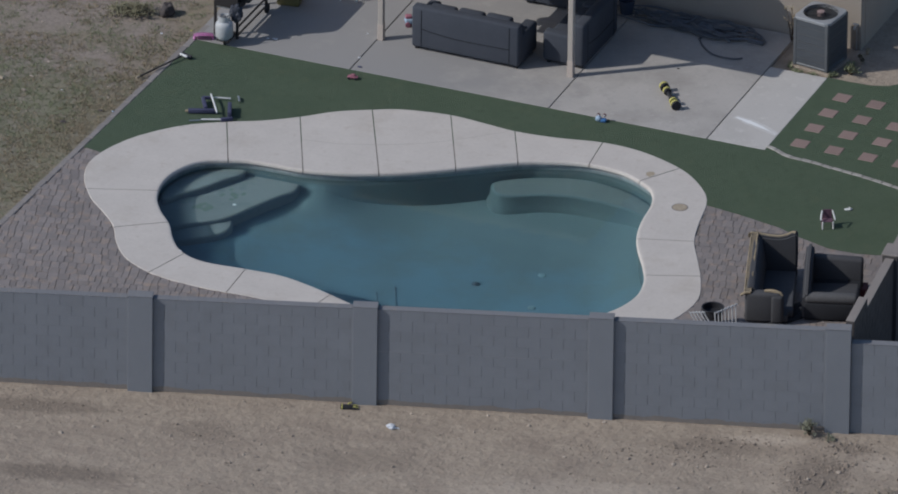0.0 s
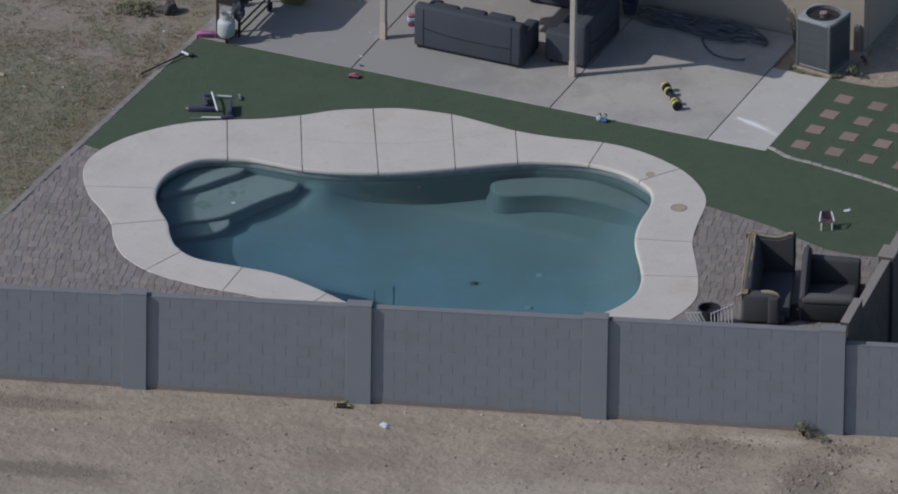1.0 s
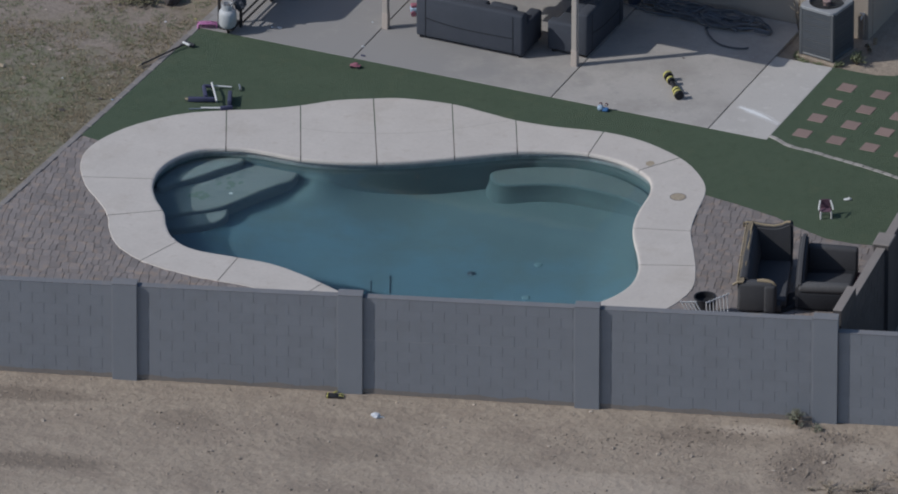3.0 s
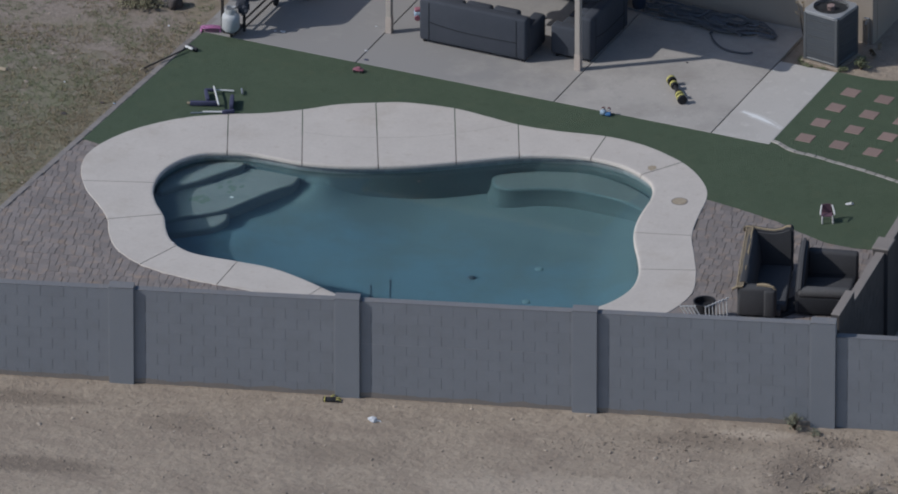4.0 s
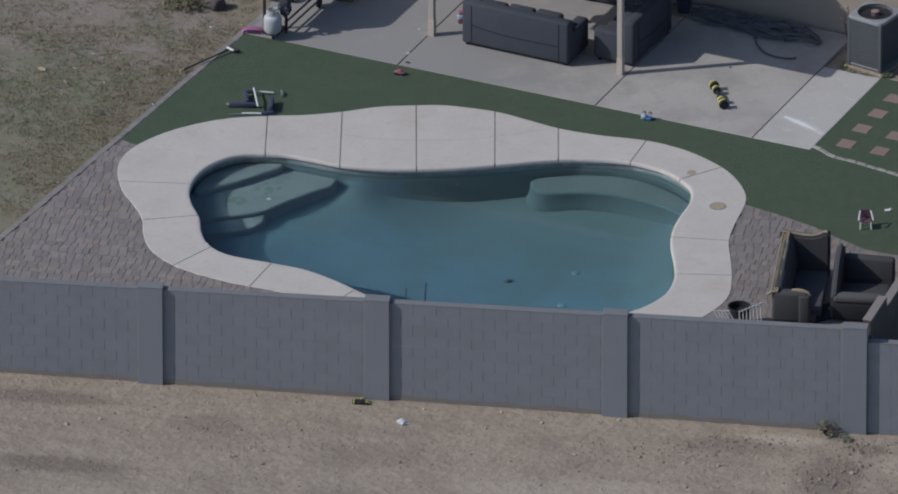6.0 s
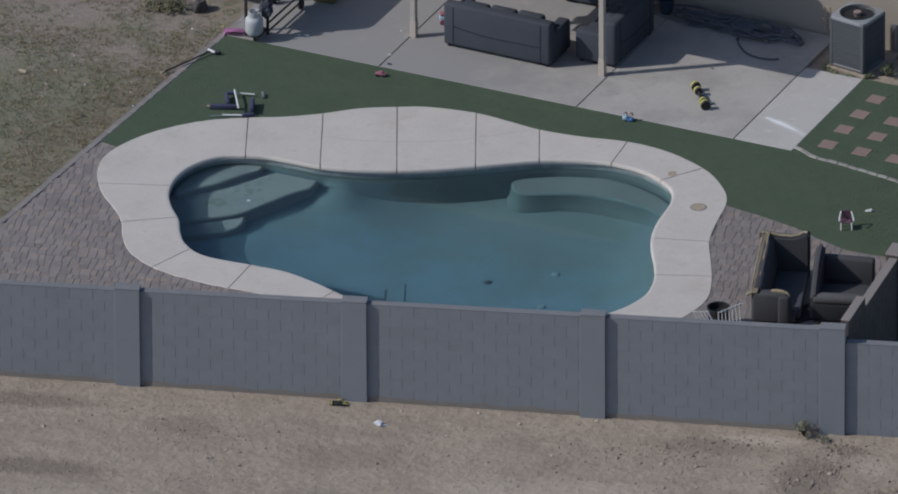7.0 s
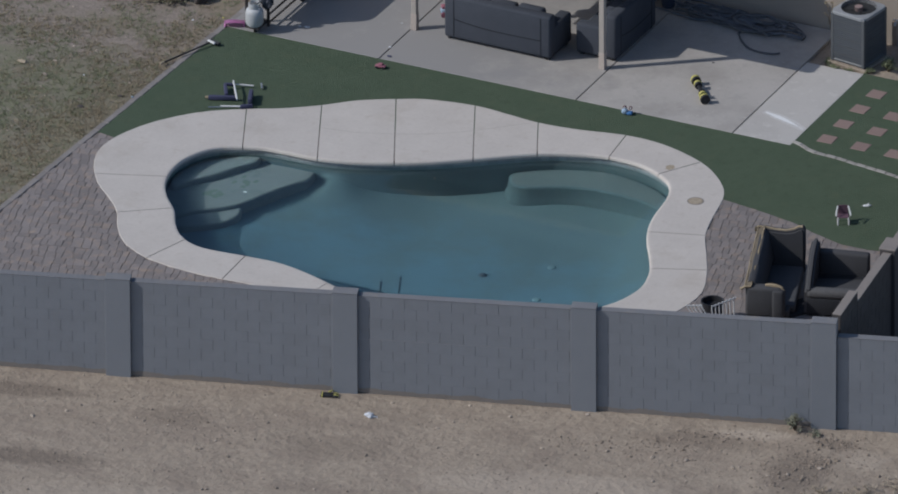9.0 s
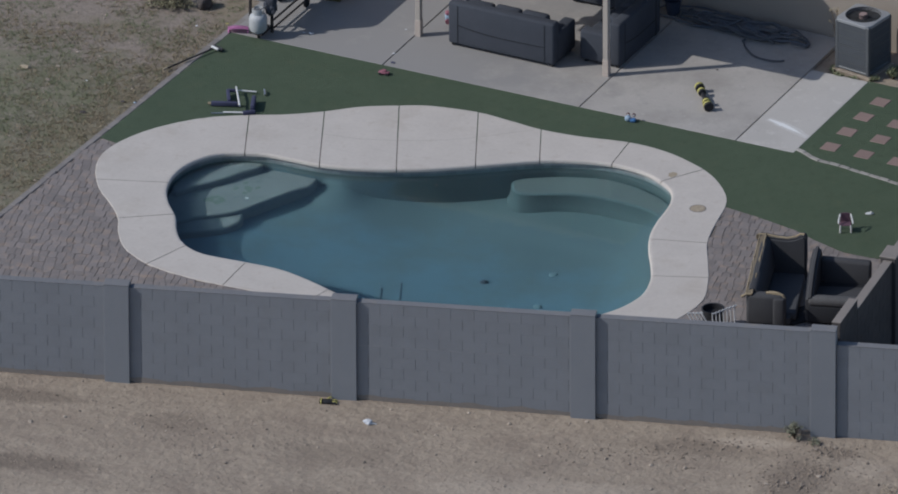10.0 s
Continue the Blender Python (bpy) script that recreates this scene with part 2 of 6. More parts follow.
M_ALGAE = mat("green_algae", (0.125, 0.165, 0.130), (0.155, 0.185, 0.160), 0.8, fine=20, coarse=6, bump=0)
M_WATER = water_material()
M_LIDTAN = mat("tan_lid", (0.50, 0.43, 0.33), (0.27, 0.21, 0.14), 0.8, fine=45, coarse=14, amount=0.6, bump=0.3)
M_CRACK = mat("repair_line", (0.46, 0.42, 0.37), (0.38, 0.34, 0.30), 0.9, fine=40, coarse=3, bump=0)
M_CONCRETE_NEW = mat("newer_concrete", (0.53, 0.497, 0.462), (0.455, 0.427, 0.396), 0.85, fine=30, coarse=0.8, amount=0.3, bump=0.25, bump_scale=60, dist=0.004,
                     stain=(0.44, 0.41, 0.378), stain_scale=1.1, stain_lo=0.5, stain_hi=0.72,
                     specks=((3.2, 0.56, 0.74, (0.575, 0.543, 0.506)), (14, 0.60, 0.74, (0.43, 0.40, 0.37))))
# Two whites that paint a wet glint on the slab.
M_GLINT_CORE = mat("bright_glint_white", (0.82, 0.81, 0.80), (0.72, 0.71, 0.69), 0.9, fine=30, coarse=5, bump=0.1)
M_GLINT = mat("soft_glint_white", (0.63, 0.61, 0.59), (0.50, 0.47, 0.44), 0.9, fine=30, coarse=5, bump=0.1)


# ---------------------------------------------------------------- building helpers
def part(name, bm, material, parent=None, label="", smooth=False):
    """Links a bmesh as one mesh object, under a thing or a part."""
    me = bpy.data.meshes.new(name)
    bmesh.ops.recalc_face_normals(bm, faces=bm.faces)
    bm.to_mesh(me)
    bm.free()
    for m in (material if isinstance(material, (list, tuple)) else (material,)):
        me.materials.append(m)
    if smooth:
        me.shade_smooth()
        me.set_sharp_from_angle(angle=radians(40))
    ob = new(name, me)
    ob.parent = parent
    if label:
        ob["label"] = label
    return ob


def thing(name, m, label, category, group="", kind=""):
    """An Empty at the base of a thing."""
    e = new(name)
    e.empty_display_size = 0.1
    e.matrix_world = m
    return tagged(e, label, category, group, kind)


def box(bm, x0, x1, y0, y1, z0, z1, bevel=0.0, seg=1, m=None):
    """A box between limits, with bevelled edges, optionally moved by m."""
    r = bmesh.ops.create_cube(bm, size=1.0)
    vs = r["verts"]
    for v in vs:
        v.co = ((x0 + x1) / 2 + v.co.x * (x1 - x0), (y0 + y1) / 2 + v.co.y * (y1 - y0), (z0 + z1) / 2 + v.co.z * (z1 - z0))
    if bevel:
        es = list({e for v in vs for e in v.link_edges})
        r = bmesh.ops.bevel(bm, geom=es, offset=bevel, segments=seg, affect='EDGES', profile=0.5, clamp_overlap=True)
        vs = list({v for f in r["faces"] for v in f.verts} | {v for v in vs if v.is_valid})
    if m is not None:
        bmesh.ops.transform(bm, matrix=m, verts=vs)
    return bm


def boxed(*a, **k):
    return box(bmesh.new(), *a, **k)


def tube(bm, pts, r, n=8, cap=True):
    """A round tube along a list of points; r is one radius or one for each point."""
    pts = [Vector(p) for p in pts]
    rs = r if isinstance(r, (list, tuple)) else [r] * len(pts)
    rings = []
    up = None
    for i, p in enumerate(pts):
        d = (pts[min(i + 1, len(pts) - 1)] - pts[max(i - 1, 0)]).normalized()
        if up is None:
            up = d.orthogonal().normalized()
        up = (up - d * up.dot(d)).normalized()
        w = d.cross(up)
        rings.append([bm.verts.new(p + (up * math.cos(a) + w * math.sin(a)) * rs[i]) for a in (2 * math.pi * j / n for j in range(n))])
    for a, b in zip(rings, rings[1:]):
        for j in range(n):
            bm.faces.new((a[j], a[(j + 1) % n], b[(j + 1) % n], b[j]))
    if cap:
        bm.faces.new(rings[0][::-1])
        bm.faces.new(rings[-1])
    return bm


def tubed(*a, **k):
    return tube(bmesh.new(), *a, **k)


def lathe(bm, profile, n=24, m=None):
    """A turned body from (radius, height) pairs."""
    rings = []
    for r, z in profile:
        rings.append([bm.verts.new((max(r, 1e-4) * math.cos(2 * math.pi * j / n), max(r, 1e-4) * math.sin(2 * math.pi * j / n), z)) for j in range(n)])
    for a, b in zip(rings, rings[1:]):
        for j in range(n):
            bm.faces.new((a[j], a[(j + 1) % n], b[(j + 1) % n], b[j]))
    bm.faces.new(rings[0][::-1])
    bm.faces.new(rings[-1])
    if m is not None:
        bmesh.ops.transform(bm, matrix=m, verts=[v for r in rings for v in r])
    return bm


def spline(ctrl, per=8):
    """A smooth closed curve through control points."""
    out, n = [], len(ctrl)
    for i in range(n):
        p0, p1, p2, p3 = (np.array(ctrl[(i + j) % n], float) for j in (-1, 0, 1, 2))
        for k in range(per):
            t = k / per
            out.append(0.5 * (2 * p1 + (p2 - p0) * t + (2 * p0 - 5 * p1 + 4 * p2 - p3) * t * t + (3 * p1 - p0 - 3 * p2 + p3) * t ** 3))
    return np.array(out)


def inside(x, y, poly):
    """Whether a point lies in a closed outline."""
    px, py = poly[:, 0], poly[:, 1]
    qx, qy = np.roll(px, -1), np.roll(py, -1)
    c = (py > y) != (qy > y)
    return bool(np.sum(c & (x < (qx - px) * (y - py) / np.where(qy == py, 1e-9, qy - py) + px)) % 2)


def offset(poly, d):
    """The outline moved outwards by d (for one that runs counter-clockwise)."""
    t = np.roll(poly, -1, 0) - np.roll(poly, 1, 0)
    t /= np.linalg.norm(t, axis=1)[:, None]
    return poly + d * np.stack([t[:, 1], -t[:, 0]], 1)


def plate(outline, z0, z1):
    """A flat slab of any outline with sides down to z0."""
    bm = bmesh.new()
    top = [bm.verts.new((p[0], p[1], z1)) for p in outline]
    bot = [bm.verts.new((p[0], p[1], z0)) for p in outline]
    bm.faces.new(top)
    n = len(top)
    for i in range(n):
        bm.faces.new((top[i], bot[i], bot[(i + 1) % n], top[(i + 1) % n]))
    return bm


# ---------------------------------------------------------------- plan
# House axes: x along the patio, y towards the house. The block wall behind the yard is turned against them.
WALL_TURN = 17.45
WALL = pose(5.337, -9.645, 0, 0, 0, WALL_TURN)         # origin: outer corner pilaster; local x along the wall, y into the yard
POOL_CTRL = [(-6.63, -3.80), (-7.29, -3.96), (-7.90, -3.98), (-8.43, -4.03), (-9.07, -4.34), (-9.36, -4.85), (-9.42, -5.40), (-9.30, -5.95),
             (-9.04, -6.42), (-8.68, -6.86), (-8.42, -7.33), (-8.10, -7.72), (-7.60, -7.95), (-6.76, -7.92), (-6.11, -7.91), (-5.49, -8.06),
             (-4.84, -8.30), (-4.0, -8.62), (-3.0, -8.80), (-2.0, -8.62), (-1.1, -7.95), (-0.29, -6.97), (-0.03, -6.19), (-0.11, -5.55),
             (-0.34, -5.02), (-0.66, -4.45), (-0.87, -3.97), (-1.00, -3.42), (-1.08, -2.74), (-1.27, -2.27), (-1.61, -1.99), (-2.06, -1.79),
             (-2.69, -1.74), (-3.27, -1.88), (-3.90, -2.16), (-4.83, -2.82), (-5.45, -3.24), (-6.01, -3.54)]
DECK_CTRL = [(-7.63, -1.64), (-8.13, -2.08), (-8.69, -2.48), (-9.26, -2.78), (-9.93, -3.22), (-10.50, -3.90), (-10.82, -4.60), (-10.91, -5.23),
             (-10.73, -5.86), (-10.34, -6.48), (-9.90, -6.92), (-9.53, -7.36), (-9.27, -7.86), (-8.88, -8.36), (-8.28, -8.71), (-7.55, -8.86),
             (-6.73, -8.88), (-6.13, -8.86), (-5.40, -9.0), (-4.5, -9.4), (-3.0, -9.75), (-1.6, -9.5), (-0.35, -8.6), (0.50, -7.5),
             (0.92, -6.65), (1.02, -5.85), (0.80, -5.15), (0.50, -4.52), (0.14, -3.80), (-0.04, -3.12), (-0.19, -2.36), (-0.43, -1.90),
             (-0.90, -1.42), (-1.41, -1.13), (-2.07, -0.91), (-2.78, -0.87), (-3.66, -1.03), (-4.39, -1.08), (-5.01, -1.01), (-5.68, -0.95),
             (-6.53, -1.08), (-7.05, -1.31)]
POOL = spline(POOL_CTRL, 8)
DECK = spline(DECK_CTRL, 8)
WATER_Z = -0.13
LANE_RISE = 0.0138
EDGE_X = -11.17
DARK_SOIL, PALE_SOIL = (0.205, 0.165, 0.130), (0.46, 0.385, 0.31)
patches(M_DIRT, [(-14.1, -0.72, 1.9, 0.38, DARK_SOIL, 0.75), (-13.6, -3.15, 2.0, 0.42, DARK_SOIL, 0.8), (-11.2, -1.3, 0.9, 0.5, DARK_SOIL, 0.45), (-8.2, -2.0, 1.4, 0.6, DARK_SOIL, 0.35),
                 (-2.2, -0.75, 1.6, 0.45, DARK_SOIL, 0.5), (-0.45, -1.7, 0.75, 1.1, DARK_SOIL, 0.7), (0.05, -0.55, 0.5, 0.3, DARK_SOIL, 0.6), (0.9, -2.5, 0.9, 0.35, DARK_SOIL, 0.8),
                 (-1.35, -0.38, 0.9, 0.28, PALE_SOIL, 0.7), (0.6, -1.0, 0.6, 0.5, PALE_SOIL, 0.5), (-4.4, -3.0, 3.4, 1.0, PALE_SOIL, 0.55), (-10.5, -4.6, 5.0, 0.9, PALE_SOIL, 0.5)], WALL, WALL_TURN)


def edge_x(y):
    """Pool side of the edging row, a little askew to the house."""
    return -11.01 + 0.045 * max(-16.0, min(8.0, y))



def wall_local(x, y):
    p = WALL.inverted() @ Vector((x, y, 0))
    return p.x, p.y


def ground_height(x, y):
    """The lane outside the wall climbs slowly to one side; the yard is level."""
    s, d = wall_local(x, y)
    if d < 0.135:
        return (0.066 - LANE_RISE * max(min(s, 30), -30) + 0.03 * noise.noise(Vector((x * 0.7, y * 0.7, 0))) * min(1, -d * 2 + 0.1 if d < 0 else 0.1)
                + 0.012 * noise.noise(Vector((x * 3, y * 3, 3))))
    if x < edge_x(y) - 0.05:
        return -0.030 + 0.012 * noise.noise(Vector((x * 1.5, y * 1.5, 5)))
    return -0.06


# ---------------------------------------------------------------- ground
def build_ground():
    ss = [-4000, -1200, -300, -90, -40, -26] + list(np.arange(-20, 10.01, 0.2)) + [14, 26, 60, 200, 900, 4000]
    ds = [-4000, -1200, -300, -90, -30] + list(np.arange(-12, 0.01, 0.2)) + [0.13, 0.14] + list(np.arange(0.3, 18.01, 0.2)) + [26, 60, 300, 1200, 4000]
    hole = offset(POOL, 0.45)
    bm = bmesh.new()

    def vert(s, d):
        p = WALL @ Vector((s, d, 0))
        return bm.verts.new((p.x, p.y, ground_height(p.x, p.y)))
    grid = [[vert(s, d) for d in ds] for s in ss]
    for i in range(len(ss) - 1):
        for j in range(len(ds) - 1):
            c = WALL @ Vector(((ss[i] + ss[i + 1]) / 2, (ds[j] + ds[j + 1]) / 2, 0))
            if -11 < c.x < 2 and -11 < c.y < -1 and inside(c.x, c.y, hole):
                continue
            f = bm.faces.new((grid[i][j], grid[i + 1][j], grid[i + 1][j + 1], grid[i][j + 1]))
            f.material_index = 1 if ds[j] > 0.1 and c.x < -6 else 0
            f.smooth = bool(ds[j] != 0.13)
    return tagged(part("ground", bm, (M_DIRT, M_DRYGRASS)), "bare sandy dirt lane and patchy dry yard", "ground", kind="structure")


build_ground()


# ---------------------------------------------------------------- turf, slabs
def turf_outline():
    return [(edge_x(-4.70), -4.70), (edge_x(-2.4), -2.4), (edge_x(0), 0.0), (-0.06, 0.0), (-0.045, 0.0), (-0.045, 3.10), (0.15, 3.11), (0.42, 3.10), (0.81, 3.12), (1.10, 3.22), (1.27, 3.38), (1.62, 3.62), (4.2, 3.9), (4.45, -2.75), (3.48, -2.95), (2.94, -3.09), (2.41, -3.1),
            (1.77, -2.9), (1.33, -2.70), (0.51, -2.52), (-0.3, -2.38), (-0.62, -2.45), (-1.0, -1.85), (-1.5, -1.5), (-2.1, -1.36), (-2.8, -1.3), (-3.6, -1.45), (-4.5, -1.7),
            (-5.5, -2.1), (-6.5, -2.45), (-7.5, -2.9), (-8.5, -3.4), (-9.4, -3.7), (-10.0, -4.3), (-10.3, -4.85), (-10.7, -4.80)]


def build_turf():
    """Turf round the deck: a sheet with the deck's outline cut out, cell by cell along its edge hidden under the slab."""
    out = np.array(turf_outline(), float)
    bm = plate(out, -0.05, -0.004)
    return tagged(part("turf", bm, M_TURF), "green artificial turf laid between deck and patio", "artificial turf", kind="structure")


build_turf()


# ---------------------------------------------------------------- pool deck, in poured sections
def nearest(poly, p):
    return int(np.argmin(np.hypot(poly[:, 0] - p[0], poly[:, 1] - p[1])))


def run(poly, i, j, n):
    """n + 1 points along an outline from index i on to index j."""
    if j <= i:
        j += len(poly)
    u = np.linspace(i, j, n + 1)
    a = np.floor(u).astype(int)
    f = (u - a)[:, None]
    return poly[a % len(poly)] * (1 - f) + poly[(a + 1) % len(poly)] * f


DECK_JOINTS = [((-7.05, -1.33), (-6.02, -3.55)), ((-8.13, -2.08), (-7.30, -3.98)), ((-9.26, -2.78), (-8.66, -4.10)), ((-10.55, -6.20), (-9.38, -5.72)),
               ((-9.53, -7.36), (-8.72, -6.80)), ((-8.26, -8.71), (-8.00, -7.80)), ((-6.73, -8.88), (-6.76, -7.92)), ((-5.20, -9.05), (-5.05, -8.22)),
               ((-3.0, -9.75), (-3.0, -8.80)), ((-0.35, -8.6), (-1.1, -7.95)), ((0.72, -4.98), (-0.2, -5.32)), ((0.14, -3.80), (-0.82, -4.12)),
               ((-1.12, -1.28), (-1.62, -2.04)), ((-2.78, -0.87), (-2.71, -1.79)), ((-4.39, -1.08), (-3.91, -2.18)), ((-5.68, -0.95), (-4.78, -2.80))]


def build_deck():
    deck = thing("pool_deck", pose(0, 0, 0), "pale smooth poured concrete deck around the pool", "pool deck", kind="structure")
    lip = offset(POOL, -0.03)
    n = 14
    for (o0, i0), (o1, i1) in zip(DECK_JOINTS, DECK_JOINTS[1:] + DECK_JOINTS[:1]):
        a = run(DECK, nearest(DECK, o0), nearest(DECK, o1), n)
        b = run(lip, nearest(lip, i0), nearest(lip, i1), n)
        # pull both ends in by half a joint
        for q in (a, b):
            for e, k in ((0, 1), (-1, -2)):
                d = q[k] - q[e]
                q[e] = q[e] + d / np.linalg.norm(d) * 0.009
        rows = [(0.0, -0.09), (0.0, -0.012), (0.012, 0.0), (0.25, 0.0), (0.5, 0.0), (0.75, 0.0), (-0.06, 0.0), (-0.022, -0.006), (-0.004, -0.024), (0.99999, -0.06), (-0.03, -0.09)]
        bm = bmesh.new()
        grid = []
        for u, z in rows:
            line = []
            for p, q in zip(a, b):
                w = np.linalg.norm(q - p)
                f = u if 0 <= u < 0.02 and u == 0.0 else u
                if u == 0.012:
                    f = 0.012 / w
                if u < 0:
                    f = 1 + u / w
                x, y = p + (q - p) * f
                line.append(bm.verts.new((x, y, z)))
            grid.append(line)
        m = len(grid)
        for r in range(m):
            for c in range(n):
                f = bm.faces.new((grid[r][c], grid[(r + 1) % m][c], grid[(r + 1) % m][c + 1], grid[r][c + 1]))
        bm.faces.new([grid[r][0] for r in range(m)])
        bm.faces.new([grid[r][n] for r in range(m)])
        part("deck_section", bm, M_DECK, deck)
    # bed under the joints
    bm = bmesh.new()
    N = 160
    a, b = run(offset(DECK, -0.03), 0, len(DECK), N)[:-1], None
    b = np.array([offset(POOL, 0.04)[nearest(POOL, p)] for p in a])
    va, vb = [bm.verts.new((*p, -0.005)) for p in a], [bm.verts.new((*p, -0.005)) for p in b]
    for i in range(N):
        j = (i + 1) % N
        if (Vector(vb[i].co) - Vector(vb[j].co)).length < 1e-5:
            bm.faces.new((va[i], va[j], vb[i]))
        else:
            bm.faces.new((va[i], va[j], vb[j], vb[i]))
    part("joint_bed", bm, M_SAND, deck)
    return deck


build_deck()


# ---------------------------------------------------------------- pool basin
def depth_at(x, y):
    """Floor depth: shallow at the step end and the far side, deepest towards the wall."""
    deep = max(0, min(1, (x + 7.6) / 5.0))
    lip = 0.34 * math.exp(-((x + 7.02) ** 2 + (y + 3.84) ** 2) / 0.26)
    lip += 0.17 * math.exp(-((x + 7.6) ** 2 + (y + 7.0) ** 2) / 0.9)
    lip -= 0.18 * math.exp(-((x + 5.1) / 1.0) ** 2) * max(0.0, min(1.0, (y + 6.0) / 2.4))
    return lip - 1.03 - 0.42 * deep + 0.16 * deep * max(0, min(1, (y + 3.9) / 1.2)) * max(0, min(1, (x + 4.4) / 1.0))


def build_pool():
    pool = thing("pool", pose(0, 0, 0), "freeform swimming pool with blue-green water", "swimming pool", kind="structure")
    rim = offset(POOL, 0.02)
    n = len(rim)
    bm = bmesh.new()
    levels = [(0.0, -0.05), (0.0, -0.30), (0.0, -0.8), (-0.01, -1.18)]
    rings = []
    for d, z in levels:
        o = offset(rim, d) if d else rim
        rings.append([bm.verts.new((p[0], p[1], z if z > -0.85 else z / 1.18 * -depth_at(*p))) for p in o])
    for a, b in zip(rings, rings[1:]):
        for i in range(n):
            bm.faces.new((a[i], a[(i + 1) % n], b[(i + 1) % n], b[i])).smooth = True
    # floor, coved up to the walls
    wide = offset(rim, 0.3)
    xs, ys = np.arange(-10.0, 0.6, 0.15), np.arange(-9.4, -1.2, 0.15)

    def floor_z(x, y):
        d = np.min(np.hypot(rim[:, 0] - x, rim[:, 1] - y)) if inside(x, y, rim) else 0.0
        return depth_at(x, y) + (0.32 * max(0.0, 1.0 - d / 1.1) ** 2 * max(0.0, min(1.0, (x + 3.0) / 1.5)) + 0.42 * max(0.0, 1.0 - d / 1.5) ** 1.6 * max(0.0, min(1.0, (-6.6 - y) / 0.8)) * max(0.0, min(1.0, (x + 7.4) / 0.8)))

    vs = {}
    for i in range(len(xs) - 1):
        for j in range(len(ys) - 1):
            if inside(xs[i] + 0.075, ys[j] + 0.075, wide):
                f = []
                for a, b in ((i, j), (i + 1, j), (i + 1, j + 1), (i, j + 1)):
                    if (a, b) not in vs:
                        vs[a, b] = bm.verts.new((xs[a], ys[b], floor_z(xs[a], ys[b])))
                    f.append(vs[a, b])
                bm.faces.new(f).smooth = True
    part("basin", bm, M_PLASTER, pool, "plaster basin toned with the deep water's blue")
    # waterline tile band, tile by tile in one mesh
    bm = bmesh.new()
    face = offset(rim, -0.008)
    L = np.concatenate([[0], np.cumsum(np.hypot(*(np.roll(face, -1, 0) - face).T))])
    cnt = int(L[-1] / 0.155)
    loop = np.vstack([face, face[:1]])
    for k in range(cnt):
        p, q = ([np.interp(v, L, loop[:, c]) for c in (0, 1)] for v in ((k + 0.012) * L[-1] / cnt, (k + 0.988) * L[-1] / cnt))
        vs = [bm.verts.new((*p, -0.09)), bm.verts.new((*q, -0.09)), bm.verts.new((*q, -0.24)), bm.verts.new((*p, -0.24))]
        bm.faces.new(vs)
    tile = part("waterline_tiles", bm, M_TILE, pool, "pale grey waterline tile band")
    tile["kind"] = "stuff"
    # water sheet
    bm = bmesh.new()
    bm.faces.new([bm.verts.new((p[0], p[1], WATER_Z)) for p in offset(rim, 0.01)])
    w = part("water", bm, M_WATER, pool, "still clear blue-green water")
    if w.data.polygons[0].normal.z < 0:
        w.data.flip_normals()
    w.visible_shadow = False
    return pool


pool = build_pool()


def slab_in_pool(name, pts, z_top, z_bot, material, label, flare=0.0, side=None):
    """A plaster step or bench with rounded nose; side is the riser tone."""
    bm = bmesh.new()
    o = spline(pts, 6)
    rings = []
    low = [(flare, -1.5), (flare, -1.22), (flare * 0.6, -1.12), (flare * 0.28, -0.98), (flare * 0.08, -0.82)] if flare else [(0.0, z_bot)]
    for d, z in low + [(0.0, z_top - 0.09), (0.0, z_top - 0.05), (-0.015, z_top - 0.015), (-0.05, z_top)]:
        q = offset(o, d) if d else o
        rings.append([bm.verts.new((p[0], p[1], z)) for p in q])
    n = len(o)
    for a, b in zip(rings, rings[1:]):
        for i in range(n):
            bm.faces.new((a[i], a[(i + 1) % n], b[(i + 1) % n], b[i])).smooth = True
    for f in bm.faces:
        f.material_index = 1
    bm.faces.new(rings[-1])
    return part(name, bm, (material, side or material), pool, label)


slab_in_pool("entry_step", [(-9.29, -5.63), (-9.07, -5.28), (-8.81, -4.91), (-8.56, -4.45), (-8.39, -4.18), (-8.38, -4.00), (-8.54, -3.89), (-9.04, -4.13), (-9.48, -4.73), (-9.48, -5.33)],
             -0.33, -1.6, M_PLASTER_SHALLOW, "plaster step toned pale for shallow water")
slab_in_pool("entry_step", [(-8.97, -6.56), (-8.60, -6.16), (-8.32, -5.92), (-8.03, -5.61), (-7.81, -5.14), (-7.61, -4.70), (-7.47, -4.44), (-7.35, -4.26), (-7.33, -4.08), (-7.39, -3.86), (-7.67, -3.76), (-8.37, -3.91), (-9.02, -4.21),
                            (-9.47, -4.86), (-9.45, -5.56), (-9.27, -6.11)], -0.55, -1.6, M_PLASTER_SHALLOW, "plaster step toned pale for shallow water")
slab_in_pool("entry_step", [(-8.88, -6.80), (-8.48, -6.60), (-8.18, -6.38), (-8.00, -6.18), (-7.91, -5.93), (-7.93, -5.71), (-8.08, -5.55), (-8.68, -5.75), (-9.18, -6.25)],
             -0.71, -1.6, M_PLASTER_SHALLOW, "plaster step toned pale for shallow water")
